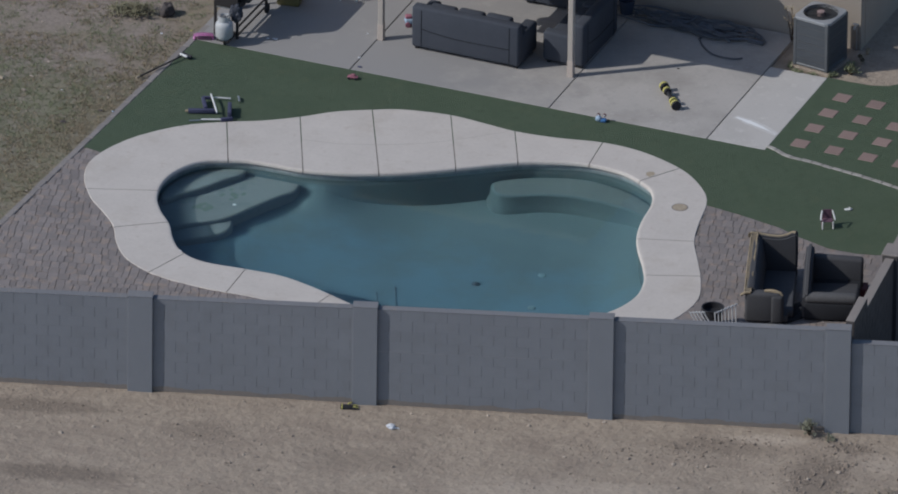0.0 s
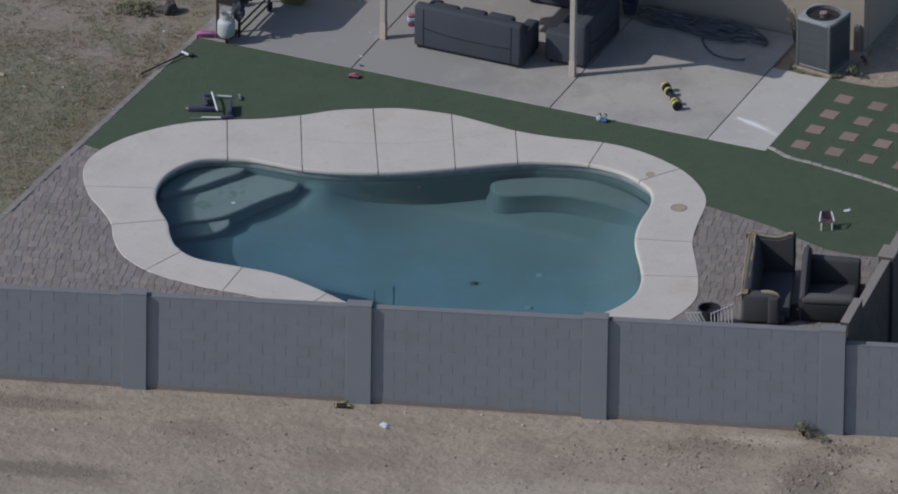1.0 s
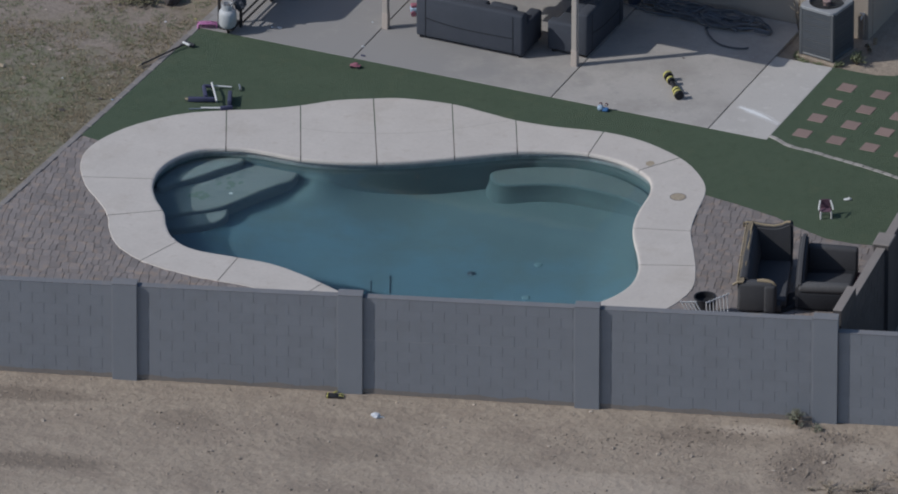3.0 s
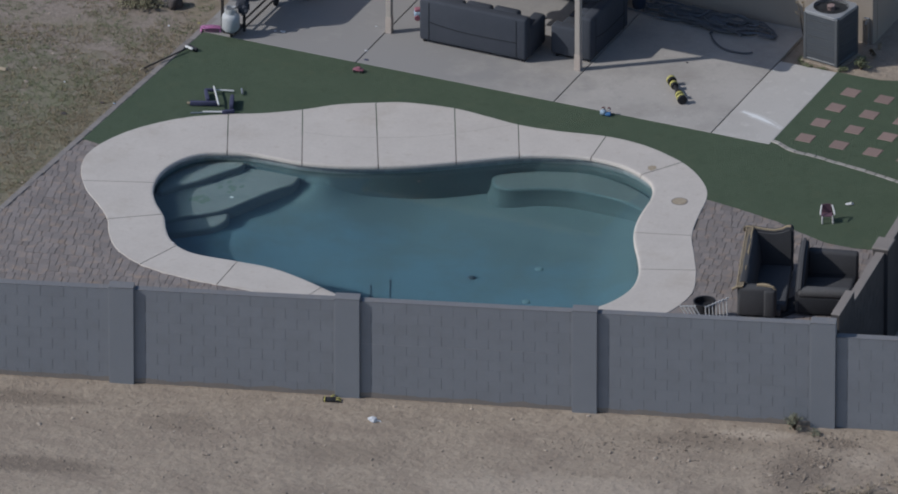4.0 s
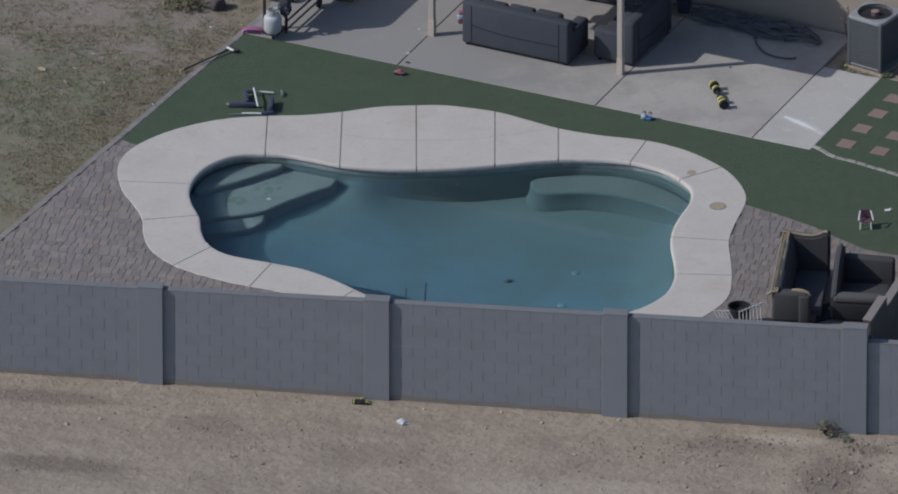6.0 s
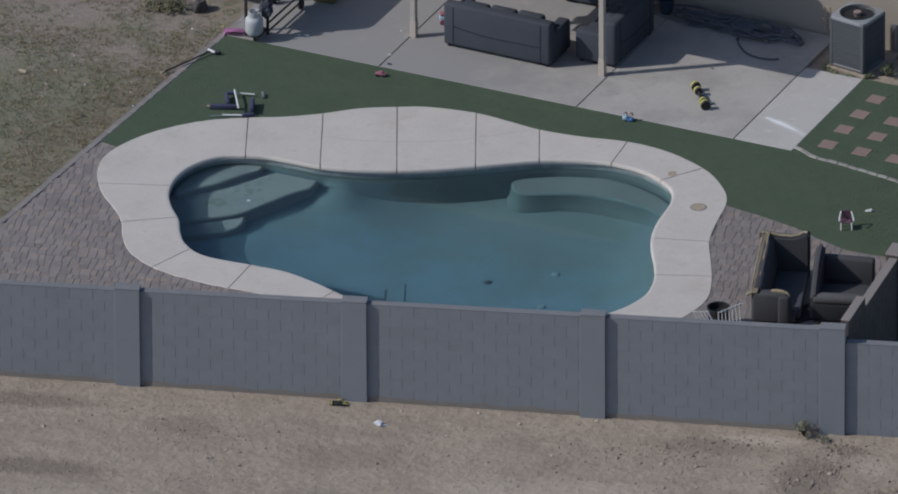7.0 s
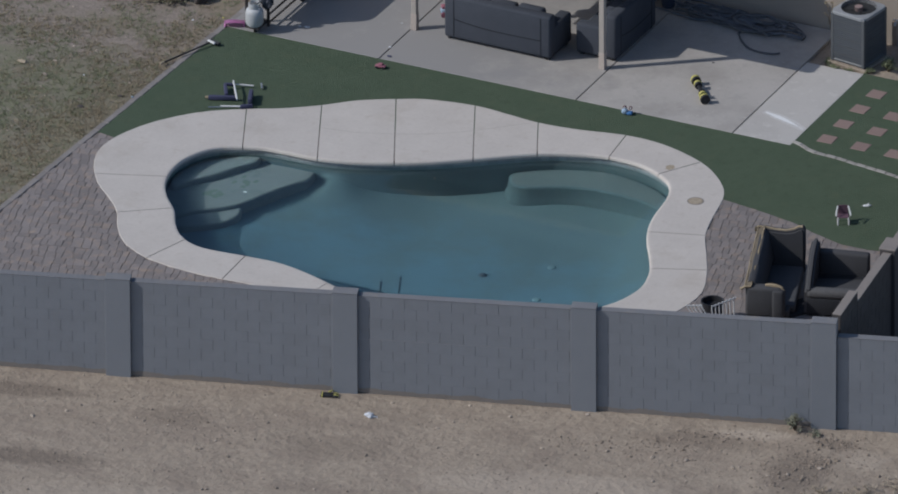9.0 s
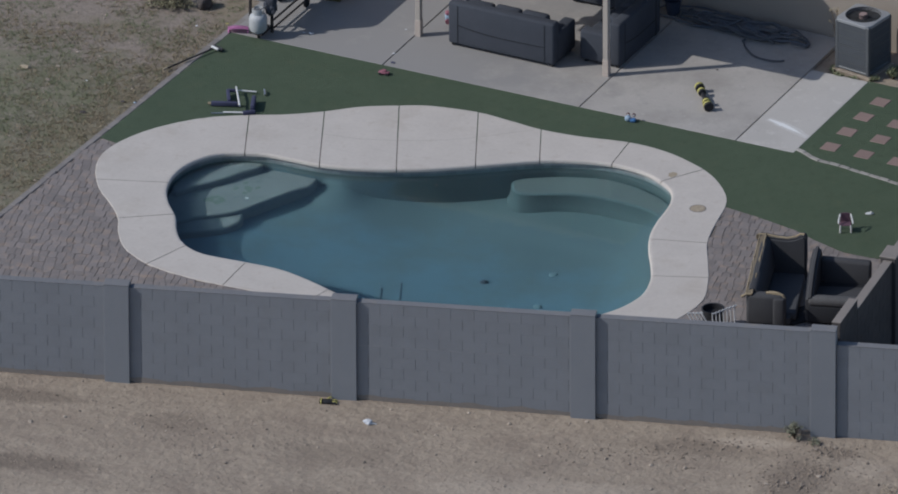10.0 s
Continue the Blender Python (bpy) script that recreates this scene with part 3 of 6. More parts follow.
# Sides in the darker floor plaster put shade on the bench front.
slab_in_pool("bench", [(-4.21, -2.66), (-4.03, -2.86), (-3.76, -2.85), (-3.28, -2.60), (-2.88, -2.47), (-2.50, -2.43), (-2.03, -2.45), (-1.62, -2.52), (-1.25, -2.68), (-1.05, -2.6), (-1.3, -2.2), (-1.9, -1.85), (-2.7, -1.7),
                       (-3.4, -1.88), (-4.0, -2.2), (-4.24, -2.45)], -0.60, -1.6, M_PLASTER_LIT_TOP, "plaster bench, top toned lit and sides toned shaded", flare=0.07, side=M_PLASTER)


# ---------------------------------------------------------------- small features of the deck and slab
def deck_features():
    lid = thing("skimmer_lid", pose(-0.585, -2.68, 0.0), "weathered tan skimmer lid set in the deck", "skimmer lid")
    part("rim", lathe(bmesh.new(), [(0.125, 0.0), (0.15, 0.0), (0.148, 0.003), (0.128, 0.003)], 28), M_SIDECAP, lid)
    part("cover", lathe(bmesh.new(), [(0.126, 0.0), (0.126, 0.004), (0.12, 0.006)], 28), M_LIDTAN, lid)
    patch = bmesh.new()
    ring = [(-1.54 + (0.085 + 0.03 * noise.noise(Vector((math.cos(t) * 1.7, math.sin(t) * 1.7, 6)))) * math.cos(t), -1.69 + 0.10 * (1 + 0.5 * noise.noise(Vector((math.cos(t) * 2, math.sin(t) * 2, 2)))) * math.sin(t)) for t in np.linspace(0, 2 * math.pi, 25)[:-1]]
    patch.faces.new([patch.verts.new((*q, 0.0025)) for q in ring])
    tagged(part("deck_patch", patch, M_LIDTAN), "worn tan mortar patch at a deck joint", "patch", kind="structure")
    crack = bmesh.new()
    p = [(-7.75, -2.90), (-7.1, -2.80), (-6.6, -2.62), (-6.16, -2.43), (-5.7, -2.18), (-5.29, -1.88), (-4.85, -1.48), (-4.5, -1.16)]
    for a, b in zip(p, p[1:]):
        d = (Vector(b) - Vector(a)).normalized()
        s = Vector((-d.y, d.x)) * 0.006
        crack.faces.new([crack.verts.new((q.x, q.y, 0.0015)) for q in (Vector(a) - s, Vector(b) - s, Vector(b) + s, Vector(a) + s)])
    tagged(part("deck_crack", crack, M_CRACK), "hairline repaired crack across the deck", "crack", kind="structure")
    # Wet glint laid on the slab as a flat white mesh, brighter along its middle.
    streak = bmesh.new()
    a, b = Vector((-0.98, 1.00)), Vector((-0.03, 0.63))
    d = (b - a).normalized()
    s = Vector((-d.y, d.x))
    n = 20
    up, lo = [], []
    for i in range(n + 1):
        u = i / n
        w = 0.105 * (0.55 + 0.45 * math.sin(math.pi * u)) * (1 + 0.25 * noise.noise(Vector((u * 9, 1, 0))))
        q = a + (b - a) * u + s * 0.03 * math.sin(math.pi * u)
        up.append(streak.verts.new((*(q + s * w), 0.0025)))
        lo.append(streak.verts.new((*(q - s * w), 0.0025)))
    for i in range(n):
        streak.faces.new((lo[i], lo[i + 1], up[i + 1], up[i]))
    spill = tagged(part("white_spill", streak, M_GLINT), "white streak laid on the slab for a wet glint", "spill", kind="structure")
    core = bmesh.new()
    up, lo = [], []
    for i in range(n + 1):
        u = 0.04 + 0.92 * i / n
        w = 0.045 * math.sin(math.pi * min(1, u * 1.15 + 0.05)) * (1 + 0.4 * noise.noise(Vector((u * 14, 5, 0)))) + 0.004
        q = a + (b - a) * u + s * (0.03 * math.sin(math.pi * u) - 0.004)
        up.append(core.verts.new((*(q + s * w), 0.0035)))
        lo.append(core.verts.new((*(q - s * w), 0.0035)))
    for i in range(n):
        core.faces.new((lo[i], lo[i + 1], up[i + 1], up[i]))
    part("thick_powder", core, M_GLINT_CORE, spill)


deck_features()


# ---------------------------------------------------------------- block wall behind the yard
BLOCK_L, BLOCK_H, WALL_T = 0.4064, 0.2032, 0.15
PILASTER_W, PILASTER_OUT = 0.43, 0.07
WALL_TOP = 2.09
PILASTERS = [0.0, -4.136, -8.262, -12.195, -16.26, -20.32, -24.38, -28.45]     # right edges


def block_mesh(length, height=BLOCK_H, thick=WALL_T, gap=0.0027, name="block"):
    """A block whose head joints are recessed and bed joints struck almost flush."""
    bm = bmesh.new()
    box(bm, gap, length - gap, 0, thick, 0.0002, height - 0.0002)
    es = [e for e in bm.edges if abs(e.verts[0].co.z - e.verts[1].co.z) > height * 0.5 and e.verts[0].co.y < thick / 2]
    bmesh.ops.bevel(bm, geom=es, offset=0.002, segments=1, affect='EDGES')
    me = bpy.data.meshes.new(name)
    bmesh.ops.recalc_face_normals(bm, faces=bm.faces)
    bm.to_mesh(me)
    bm.free()
    me.materials.append(M_BLOCK)
    return me


def build_back_wall():
    wall = thing("wall_back", WALL, "grey painted concrete block wall with pilasters", "block wall", kind="structure")
    # core that carries the joints
    bm = bmesh.new()
    box(bm, -30, -0.05, PILASTER_OUT + 0.006, PILASTER_OUT + WALL_T - 0.006, -0.4, WALL_TOP - 0.06)
    part("mortar_core", bm, M_MORTAR, wall)
    cache = {}
    rest = bmesh.new()
    for k, right in enumerate(PILASTERS):
        left = PILASTERS[k + 1] if k + 1 < len(PILASTERS) else right - 4.064
        x0, x1 = left, right - PILASTER_W
        drop = 0.055
        for c in range(12):
            z = WALL_TOP - (c + 1) * BLOCK_H
            if z < -0.35:
                break
            x = x0
            first = BLOCK_L * (0.5 if c % 2 else 1.0)
            while x < x1 - 0.02:
                ln = min(first, x1 - x)
                first = BLOCK_L
                if k < 3 and c < 10:
                    key = round(ln, 3)
                    if key not in cache:
                        cache[key] = block_mesh(ln)
                    ob = new("block", cache[key])
                    ob.parent = wall
                    ob.location = (x, PILASTER_OUT + 0.0003 * math.sin(x * 37 + c * 11), z - drop)
                else:
                    box(rest, x + 0.0035, x + ln - 0.0035, PILASTER_OUT, PILASTER_OUT + WALL_T, z - drop + 0.0002, z - drop + BLOCK_H - 0.0002)
                x += ln
    r = part("far_blocks", rest, M_BLOCK, wall)
    r["kind"] = "stuff"
    for k, right in enumerate(PILASTERS):
        p = part("pilaster", boxed(right - PILASTER_W, right, 0, 0.225, -0.4, WALL_TOP + 0.004, bevel=0.003), M_PILASTER, wall)
        part("pilaster_cap", boxed(right - PILASTER_W - 0.004, right + 0.004, -0.004, 0.229, WALL_TOP + 0.005, WALL_TOP + 0.022, bevel=0.004), M_CAP, p)
    for k, right in enumerate(PILASTERS):
        left = PILASTERS[k + 1] if k + 1 < len(PILASTERS) else right - 4.064
        part("cap_course", boxed(left + 0.014, right - PILASTER_W - 0.014, PILASTER_OUT - 0.004, PILASTER_OUT + WALL_T + 0.004, WALL_TOP + 0.001 - 0.055, WALL_TOP + 0.012 - 0.055, bevel=0.004), M_CAP, wall)
    # unpainted foot of the wall, just above the dirt
    for k in range(4):
        x0, x1 = PILASTERS[k + 1], PILASTERS[k] - PILASTER_W
        n = 90
        bm = bmesh.new()
        lo, hi = [], []
        for i in range(n + 1):
            x = x0 + 0.004 + (x1 - x0 - 0.008) * i / n
            p = WALL @ Vector((x, PILASTER_OUT, 0))
            h = 0.066 - LANE_RISE * x
            lo.append(bm.verts.new((x, PILASTER_OUT - 0.004, h - 0.2)))
            hi.append(bm.verts.new((x, PILASTER_OUT - 0.004, h + 0.085 + 0.04 * noise.noise(Vector((x * 2.3, 0, 4))) + 0.022 * noise.noise(Vector((x * 11, 0, 4))))))
        for i in range(n):
            bm.faces.new((lo[i], lo[i + 1], hi[i + 1], hi[i]))
        part("wall_foot", bm, M_FOOT, wall, "dirt-splashed foot of the wall")
    z = WALL_TOP - 0.055 - 4 * BLOCK_H
    part("mortar_smear", boxed(PILASTERS[2] + 0.01, PILASTERS[1] - PILASTER_W - 0.3, PILASTER_OUT - 0.0022, PILASTER_OUT + 0.01, z - 0.004, z + 0.004), M_SMEAR, wall, "pale smeared bed joint")
    return wall


build_back_wall()


def build_next_wall():
    """The neighbour's lower wall that carries on past the corner."""
    wall = thing("wall_next", WALL, "lower grey painted block wall past the corner", "block wall", kind="structure")
    top = WALL_TOP - 0.285
    part("mortar_core", boxed(0.004, 9.0, PILASTER_OUT + 0.006, PILASTER_OUT + WALL_T - 0.006, -0.6, top - 0.012), M_MORTAR, wall)
    me, half = block_mesh(BLOCK_L), block_mesh(BLOCK_L / 2)
    rest = bmesh.new()
    for c in range(11):
        z = top - (c + 1) * BLOCK_H
        x = 0.004
        i = 0
        while x < 8.9:
            ln = BLOCK_L / 2 if (c % 2 and i == 0) else BLOCK_L
            if x < 1.7:
                ob = new("block", half if ln < 0.3 else me)
                ob.parent = wall
                ob.location = (x, PILASTER_OUT, z)
            else:
                box(rest, x + 0.0035, x + ln - 0.0035, PILASTER_OUT, PILASTER_OUT + WALL_T, z + 0.0002, z + BLOCK_H - 0.0002)
            x += ln
            i += 1
    r = part("far_blocks", rest, M_BLOCK, wall)
    r["kind"] = "stuff"
    part("cap_course", boxed(0.014, 9.0, PILASTER_OUT - 0.004, PILASTER_OUT + WALL_T + 0.004, top + 0.001, top + 0.016, bevel=0.004), M_CAP, wall)


build_next_wall()


def build_side_wall():
    """The wall between the two yards, stepping down one course behind the corner."""
    a = pose(5.19, -9.32, 0, 0, 0, 97.0)       # local x runs away from the corner along the wall; local y towards the pool
    wall = thing("wall_side", a, "unpainted brown-grey block wall between the yards", "block wall", kind="structure")
    segs = [(0.0, 0.95, 2.09), (0.95, 2.85, 1.90), (3.27, 7.0, 1.90), (7.42, 13.5, 1.90)]
    for x0, x1, top in segs:
        part("mortar_core", boxed(x0, x1, -0.069, 0.069, -0.4, top - 0.012), M_SIDEWALL, wall)
        rest = bmesh.new()
        for c in range(11):
            z = top - (c + 1) * BLOCK_H
            if z < -0.3:
                break
            x, i = x0, 0
            while x < x1 - 0.02:
                ln = min(BLOCK_L / 2 if (c % 2 and i == 0) else BLOCK_L, x1 - x)
                box(rest, x + 0.005, x + ln - 0.005, -0.075, 0.075, z + 0.002, z + BLOCK_H - 0.002)
                x += ln
                i += 1
        r = part("wall_blocks", rest, M_SIDEWALL, wall)
        r["kind"] = "stuff"
        part("cap_course", boxed(x0 + 0.004, x1 - 0.004, -0.079, 0.079, top + 0.001, top + 0.016, bevel=0.004), M_SIDECAP, wall)
    for x in (2.85, 7.0):
        p = part("pilaster", boxed(x, x + 0.42, -0.14, 0.14, -0.4, 1.95, bevel=0.01), M_SIDEWALL, wall)
        part("pilaster_cap", boxed(x - 0.012, x + 0.432, -0.152, 0.152, 1.95, 1.99, bevel=0.01), M_SIDECAP, p)
    return wall


build_side_wall()


# ---------------------------------------------------------------- patio slab, house, patio cover
def build_patio():
    patio = thing("patio", pose(0, 0, 0), "light concrete patio slab with saw-cut joints", "patio", kind="structure")
    xs = [-11.1, -8.02, -4.17, -1.13, -0.004]
    rows = {0: (0.0, 4.42), 1: (0.0, 4.42), 2: (0.0, 4.42), 3: (0.0, 3.08)}
    for i in range(4):
        y0, y1 = rows[i]
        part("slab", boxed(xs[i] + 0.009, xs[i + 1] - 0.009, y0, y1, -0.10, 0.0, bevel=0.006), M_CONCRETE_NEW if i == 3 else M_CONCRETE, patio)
    part("joint_bed", boxed(-11.05, -0.05, 0.05, 3.0, -0.09, -0.03), M_SAND, patio)
    return patio


build_patio()


def build_house():
    house = thing("house", pose(0, 0, 0), "tan stucco single-storey house", "house")
    part("back_wall", boxed(-13.0, 0.10, 4.45, 4.65, -0.2, 2.75, bevel=0.01), M_STUCCO, house, "tan stucco wall")
    part("side_wall", boxed(-0.10, 0.104, 4.65, 14.0, -0.2, 2.75), M_STUCCO, house, "tan stucco wall")
    part("left_wall", boxed(-13.0, -12.8, 4.65, 14.0, -0.2, 2.75), M_STUCCO, house)
    bm = bmesh.new()
    x0, x1, y0, y1 = -13.2, 0.3, 4.40, 14.4
    a = [bm.verts.new(p) for p in ((x0, y0, 2.75), (x1, y0, 2.75), (x1, y1, 2.75), (x0, y1, 2.75))]
    b = [bm.verts.new(p) for p in ((x0 + 5, 9.2, 4.3), (x1 - 5, 9.2, 4.3))]
    bm.faces.new((a[0], a[1], b[1], b[0]))
    bm.faces.new((a[2], a[3], b[0], b[1]))
    bm.faces.new((a[1], a[2], b[1]))
    bm.faces.new((a[3], a[0], b[0]))
    bm.faces.new(a[::-1])
    part("roof", bm, M_ROOF, house, "low hipped roof")
    return house


build_house()


def build_cover():
    cover = thing("patio_cover", pose(0, 0, 0), "cream-painted timber patio cover on square posts", "patio cover")
    for x in (-4.275, -7.955):
        p = part("post", boxed(x - 0.05, x + 0.05, 1.27, 1.37, 0.0, 2.42, bevel=0.008), M_POST, cover)
        part("post_base", boxed(x - 0.056, x + 0.056, 1.264, 1.376, 0.0, 0.32, bevel=0.004), M_POSTBASE, p, "bare pinkish timber foot")
    part("beam", boxed(-8.2, -3.72, 1.26, 1.44, 2.42, 2.62, bevel=0.01), M_POST, cover)
    part("roof_panel", boxed(-8.25, -3.66, 0.74, 4.44, 2.62, 2.72, bevel=0.01), M_ROOF, cover)
    return cover


build_cover()


# ---------------------------------------------------------------- materials of the loose things
M_SOFA = mat("charcoal_fabric", (0.078, 0.084, 0.101), (0.057, 0.063, 0.077), 0.95, fine=90, coarse=3, bump=0.4, bump_scale=200, dist=0.004, spec=0.15)
M_SEAM = mat("dark_seam", (0.03, 0.032, 0.038), rough=0.95)
# Lighter leather that paints sun onto the seat's front edge.
M_LEATHER_LIT = mat("sunlit_edge_leather", (0.125, 0.122, 0.122), (0.090, 0.088, 0.089), 0.85, fine=30, coarse=5, bump=0.3, bump_scale=60, dist=0.006)
M_LEATHER = mat("worn_brown_leather", (0.086, 0.085, 0.088), (0.070, 0.069, 0.072), 0.85, fine=40, coarse=4, bump=0.3, bump_scale=60, dist=0.006,
                stain=(0.076, 0.073, 0.071), stain_scale=5, stain_lo=0.58, stain_hi=0.75, spec=0.2)
M_SEATDECK = mat("black_webbing", (0.090, 0.092, 0.100), (0.074, 0.076, 0.083), 0.95, fine=60, coarse=4, bump=0.3)
M_MATTE_BLACK = mat("matte_black", (0.034, 0.035, 0.040), (0.026, 0.027, 0.031), 0.95, fine=60, coarse=4, bump=0.3)
M_FOAM = mat("exposed_tan_foam", (0.40, 0.33, 0.225), (0.30, 0.23, 0.14), 0.95, fine=40, coarse=8, bump=0.8, bump_scale=50, dist=0.01)
M_BLACK = mat("black_plastic", (0.032, 0.032, 0.035), (0.024, 0.024, 0.027), 0.5, fine=60, coarse=5, bump=0.1)
M_IRON = mat("black_painted_steel", (0.042, 0.042, 0.046), (0.055, 0.047, 0.043), 0.55, metal=0.3, fine=60, coarse=5, bump=0.1)
M_WHITE = mat("white_plastic", (0.72, 0.72, 0.71), (0.62, 0.61, 0.59), 0.5, fine=50, coarse=5, bump=0.05)
M_TANK = mat("white_painted_tank", (0.53, 0.535, 0.54), (0.43, 0.435, 0.44), 0.45, fine=30, coarse=5, bump=0.05, stain=(0.42, 0.36, 0.30), stain_scale=6, stain_lo=0.6, stain_hi=0.75)
M_NAVY = mat("navy_cloth", (0.072, 0.075, 0.130), (0.052, 0.055, 0.098), 0.9, fine=80, coarse=6, bump=0.2)
M_PINK = mat("pink_plastic", (0.72, 0.32, 0.58), (0.62, 0.27, 0.50), 0.45, fine=40, coarse=5, bump=0.05)
M_BLUE = mat("blue_plastic", (0.08, 0.20, 0.42), (0.06, 0.15, 0.34), 0.45, fine=40, coarse=5, bump=0.05)
M_YELLOW = mat("yellow_plastic", (0.52, 0.475, 0.155), (0.43, 0.39, 0.12), 0.5, fine=40, coarse=5, bump=0.05)
# Darkened to put the grill's shade into the tote's colour.
M_OLIVE = mat("shade_toned_yellow_plastic", (0.22, 0.185, 0.075), (0.17, 0.14, 0.06), 0.6, fine=40, coarse=4, bump=0.1)
M_STEEL = mat("galvanised_tube", (0.55, 0.56, 0.58), (0.45, 0.46, 0.48), 0.35, metal=0.8, fine=60, coarse=5, bump=0.05)
M_ACBODY = mat("grey_condenser_steel", (0.135, 0.142, 0.15), (0.105, 0.11, 0.117), 0.5, metal=0.2, fine=40, coarse=3, bump=0.1)
M_ACCORE = mat("condenser_coil", (0.075, 0.08, 0.085), (0.05, 0.053, 0.057), 0.6, metal=0.3, fine=60, coarse=6, bump=0.2)
M_ACLOUVRE = mat("blue_grey_louvre", (0.110, 0.120, 0.134), (0.088, 0.096, 0.108), 0.6, metal=0.1, fine=40, coarse=3, bump=0.1)
M_RUST = mat("dusty_rusted_motor", (0.34, 0.25, 0.235), (0.24, 0.175, 0.16), 0.85, fine=40, coarse=8, bump=0.3)
M_ACTOP = mat("pale_condenser_steel", (0.36, 0.365, 0.375), (0.29, 0.295, 0.305), 0.45, metal=0.2, fine=40, coarse=3, bump=0.1)
M_MAUVE = mat("mauve_cloth", (0.16, 0.09, 0.12), (0.11, 0.065, 0.085), 0.9, fine=80, coarse=6)
M_MAROON = mat("dark_maroon_card", (0.13, 0.05, 0.055), (0.10, 0.04, 0.045), 0.8, fine=40, coarse=5)
M_TORN = mat("torn_brown_backing", (0.20, 0.165, 0.115), (0.13, 0.105, 0.075), 0.95, fine=30, coarse=6, bump=0.6, bump_scale=40)
M_DULLPINK = mat("faded_pink_plastic", (0.36, 0.15, 0.19), (0.29, 0.115, 0.15), 0.5, fine=40, coarse=5, bump=0.05)
M_PALEBLUE = mat("pale_blue_plastic", (0.35, 0.45, 0.55), (0.28, 0.37, 0.47), 0.5, fine=40, coarse=5, bump=0.05)
M_HOSE = mat("black_rubber_hose", (0.108, 0.112, 0.124), (0.135, 0.138, 0.148), 0.7, fine=60, coarse=5, bump=0.1)
M_HOSE_BLUE = mat("faded_blue_hose", (0.165, 0.178, 0.205), (0.125, 0.135, 0.16), 0.7, fine=60, coarse=5, bump=0.1)
# Dulled and blued: the water's haze is put into these two colours.
M_HAZED_FITTING = mat("water_hazed_white", (0.17, 0.25, 0.27), (0.13, 0.20, 0.22), 0.6, fine=40, coarse=6, bump=0)
M_HAZED_DARK = mat("water_hazed_black", (0.05, 0.066, 0.080), (0.04, 0.052, 0.062), 0.6, fine=40, coarse=6, bump=0)
M_DULLBLUE = mat("faded_blue_plastic", (0.055, 0.068, 0.105), (0.045, 0.055, 0.085), 0.6, fine=40, coarse=5, bump=0.05)
M_GREYLEAF = mat("dusty_weed_leaf", (0.25, 0.25, 0.18), (0.19, 0.19, 0.135), 0.9, fine=30, coarse=3, bump=0)
M_DEADWEED = mat("dead_weed", (0.40, 0.33, 0.25), (0.30, 0.25, 0.185), 0.9, fine=30, coarse=3, bump=0, per_piece=0.4)
M_SCRUB = mat("scrub_leaf", (0.27, 0.245, 0.155), (0.20, 0.185, 0.115), 0.85, fine=30, coarse=3, bump=0, per_piece=0.5)
M_LEAF = mat("weed_leaf", (0.205, 0.218, 0.124), (0.165, 0.178, 0.098), 0.8, fine=30, coarse=3, bump=0)
M_STRAW = mat("dry_straw", (0.33, 0.27, 0.178), (0.26, 0.21, 0.138), 0.9, fine=30, coarse=3, bump=0, per_piece=0.4)
M_CLOD = mat("damp_clod", (0.37, 0.30, 0.24), (0.23, 0.19, 0.15), 0.95, fine=30, coarse=6, bump=0.6, per_piece=0.6)
M_BOULDER = mat("brown_boulder", (0.105, 0.09, 0.084), (0.065, 0.056, 0.053), 0.9, fine=20, coarse=5, bump=0.7)
M_ROCK = mat("grey_rock", (0.40, 0.335, 0.275), (0.26, 0.215, 0.175), 0.9, fine=30, coarse=6, bump=0.6, per_piece=0.6)
M_EDGING_PALE = mat("pale_edging_stone", (0.43, 0.40, 0.36), (0.32, 0.298, 0.272), 0.9, fine=30, coarse=5, amount=0.6, bump=0.4, per_piece=0.3)
M_EDGING = mat("edging_block", (0.295, 0.265, 0.247), (0.225, 0.204, 0.192), 0.9, fine=40, coarse=3, bump=0.4, per_piece=0.2)
M_BARK = mat("brown_bark", (0.12, 0.085, 0.06), (0.08, 0.06, 0.045), 0.9, fine=40, coarse=6, bump=0.6)
M_PAPER = mat("white_litter", (0.70, 0.71, 0.73), (0.55, 0.56, 0.6), 0.7, fine=30, coarse=8, bump=0.2)


def rounded(x0, x1, y0, y1, z0, z1, r=0.06, seg=3):
    return boxed(x0, x1, y0, y1, z0, z1, bevel=r, seg=seg)


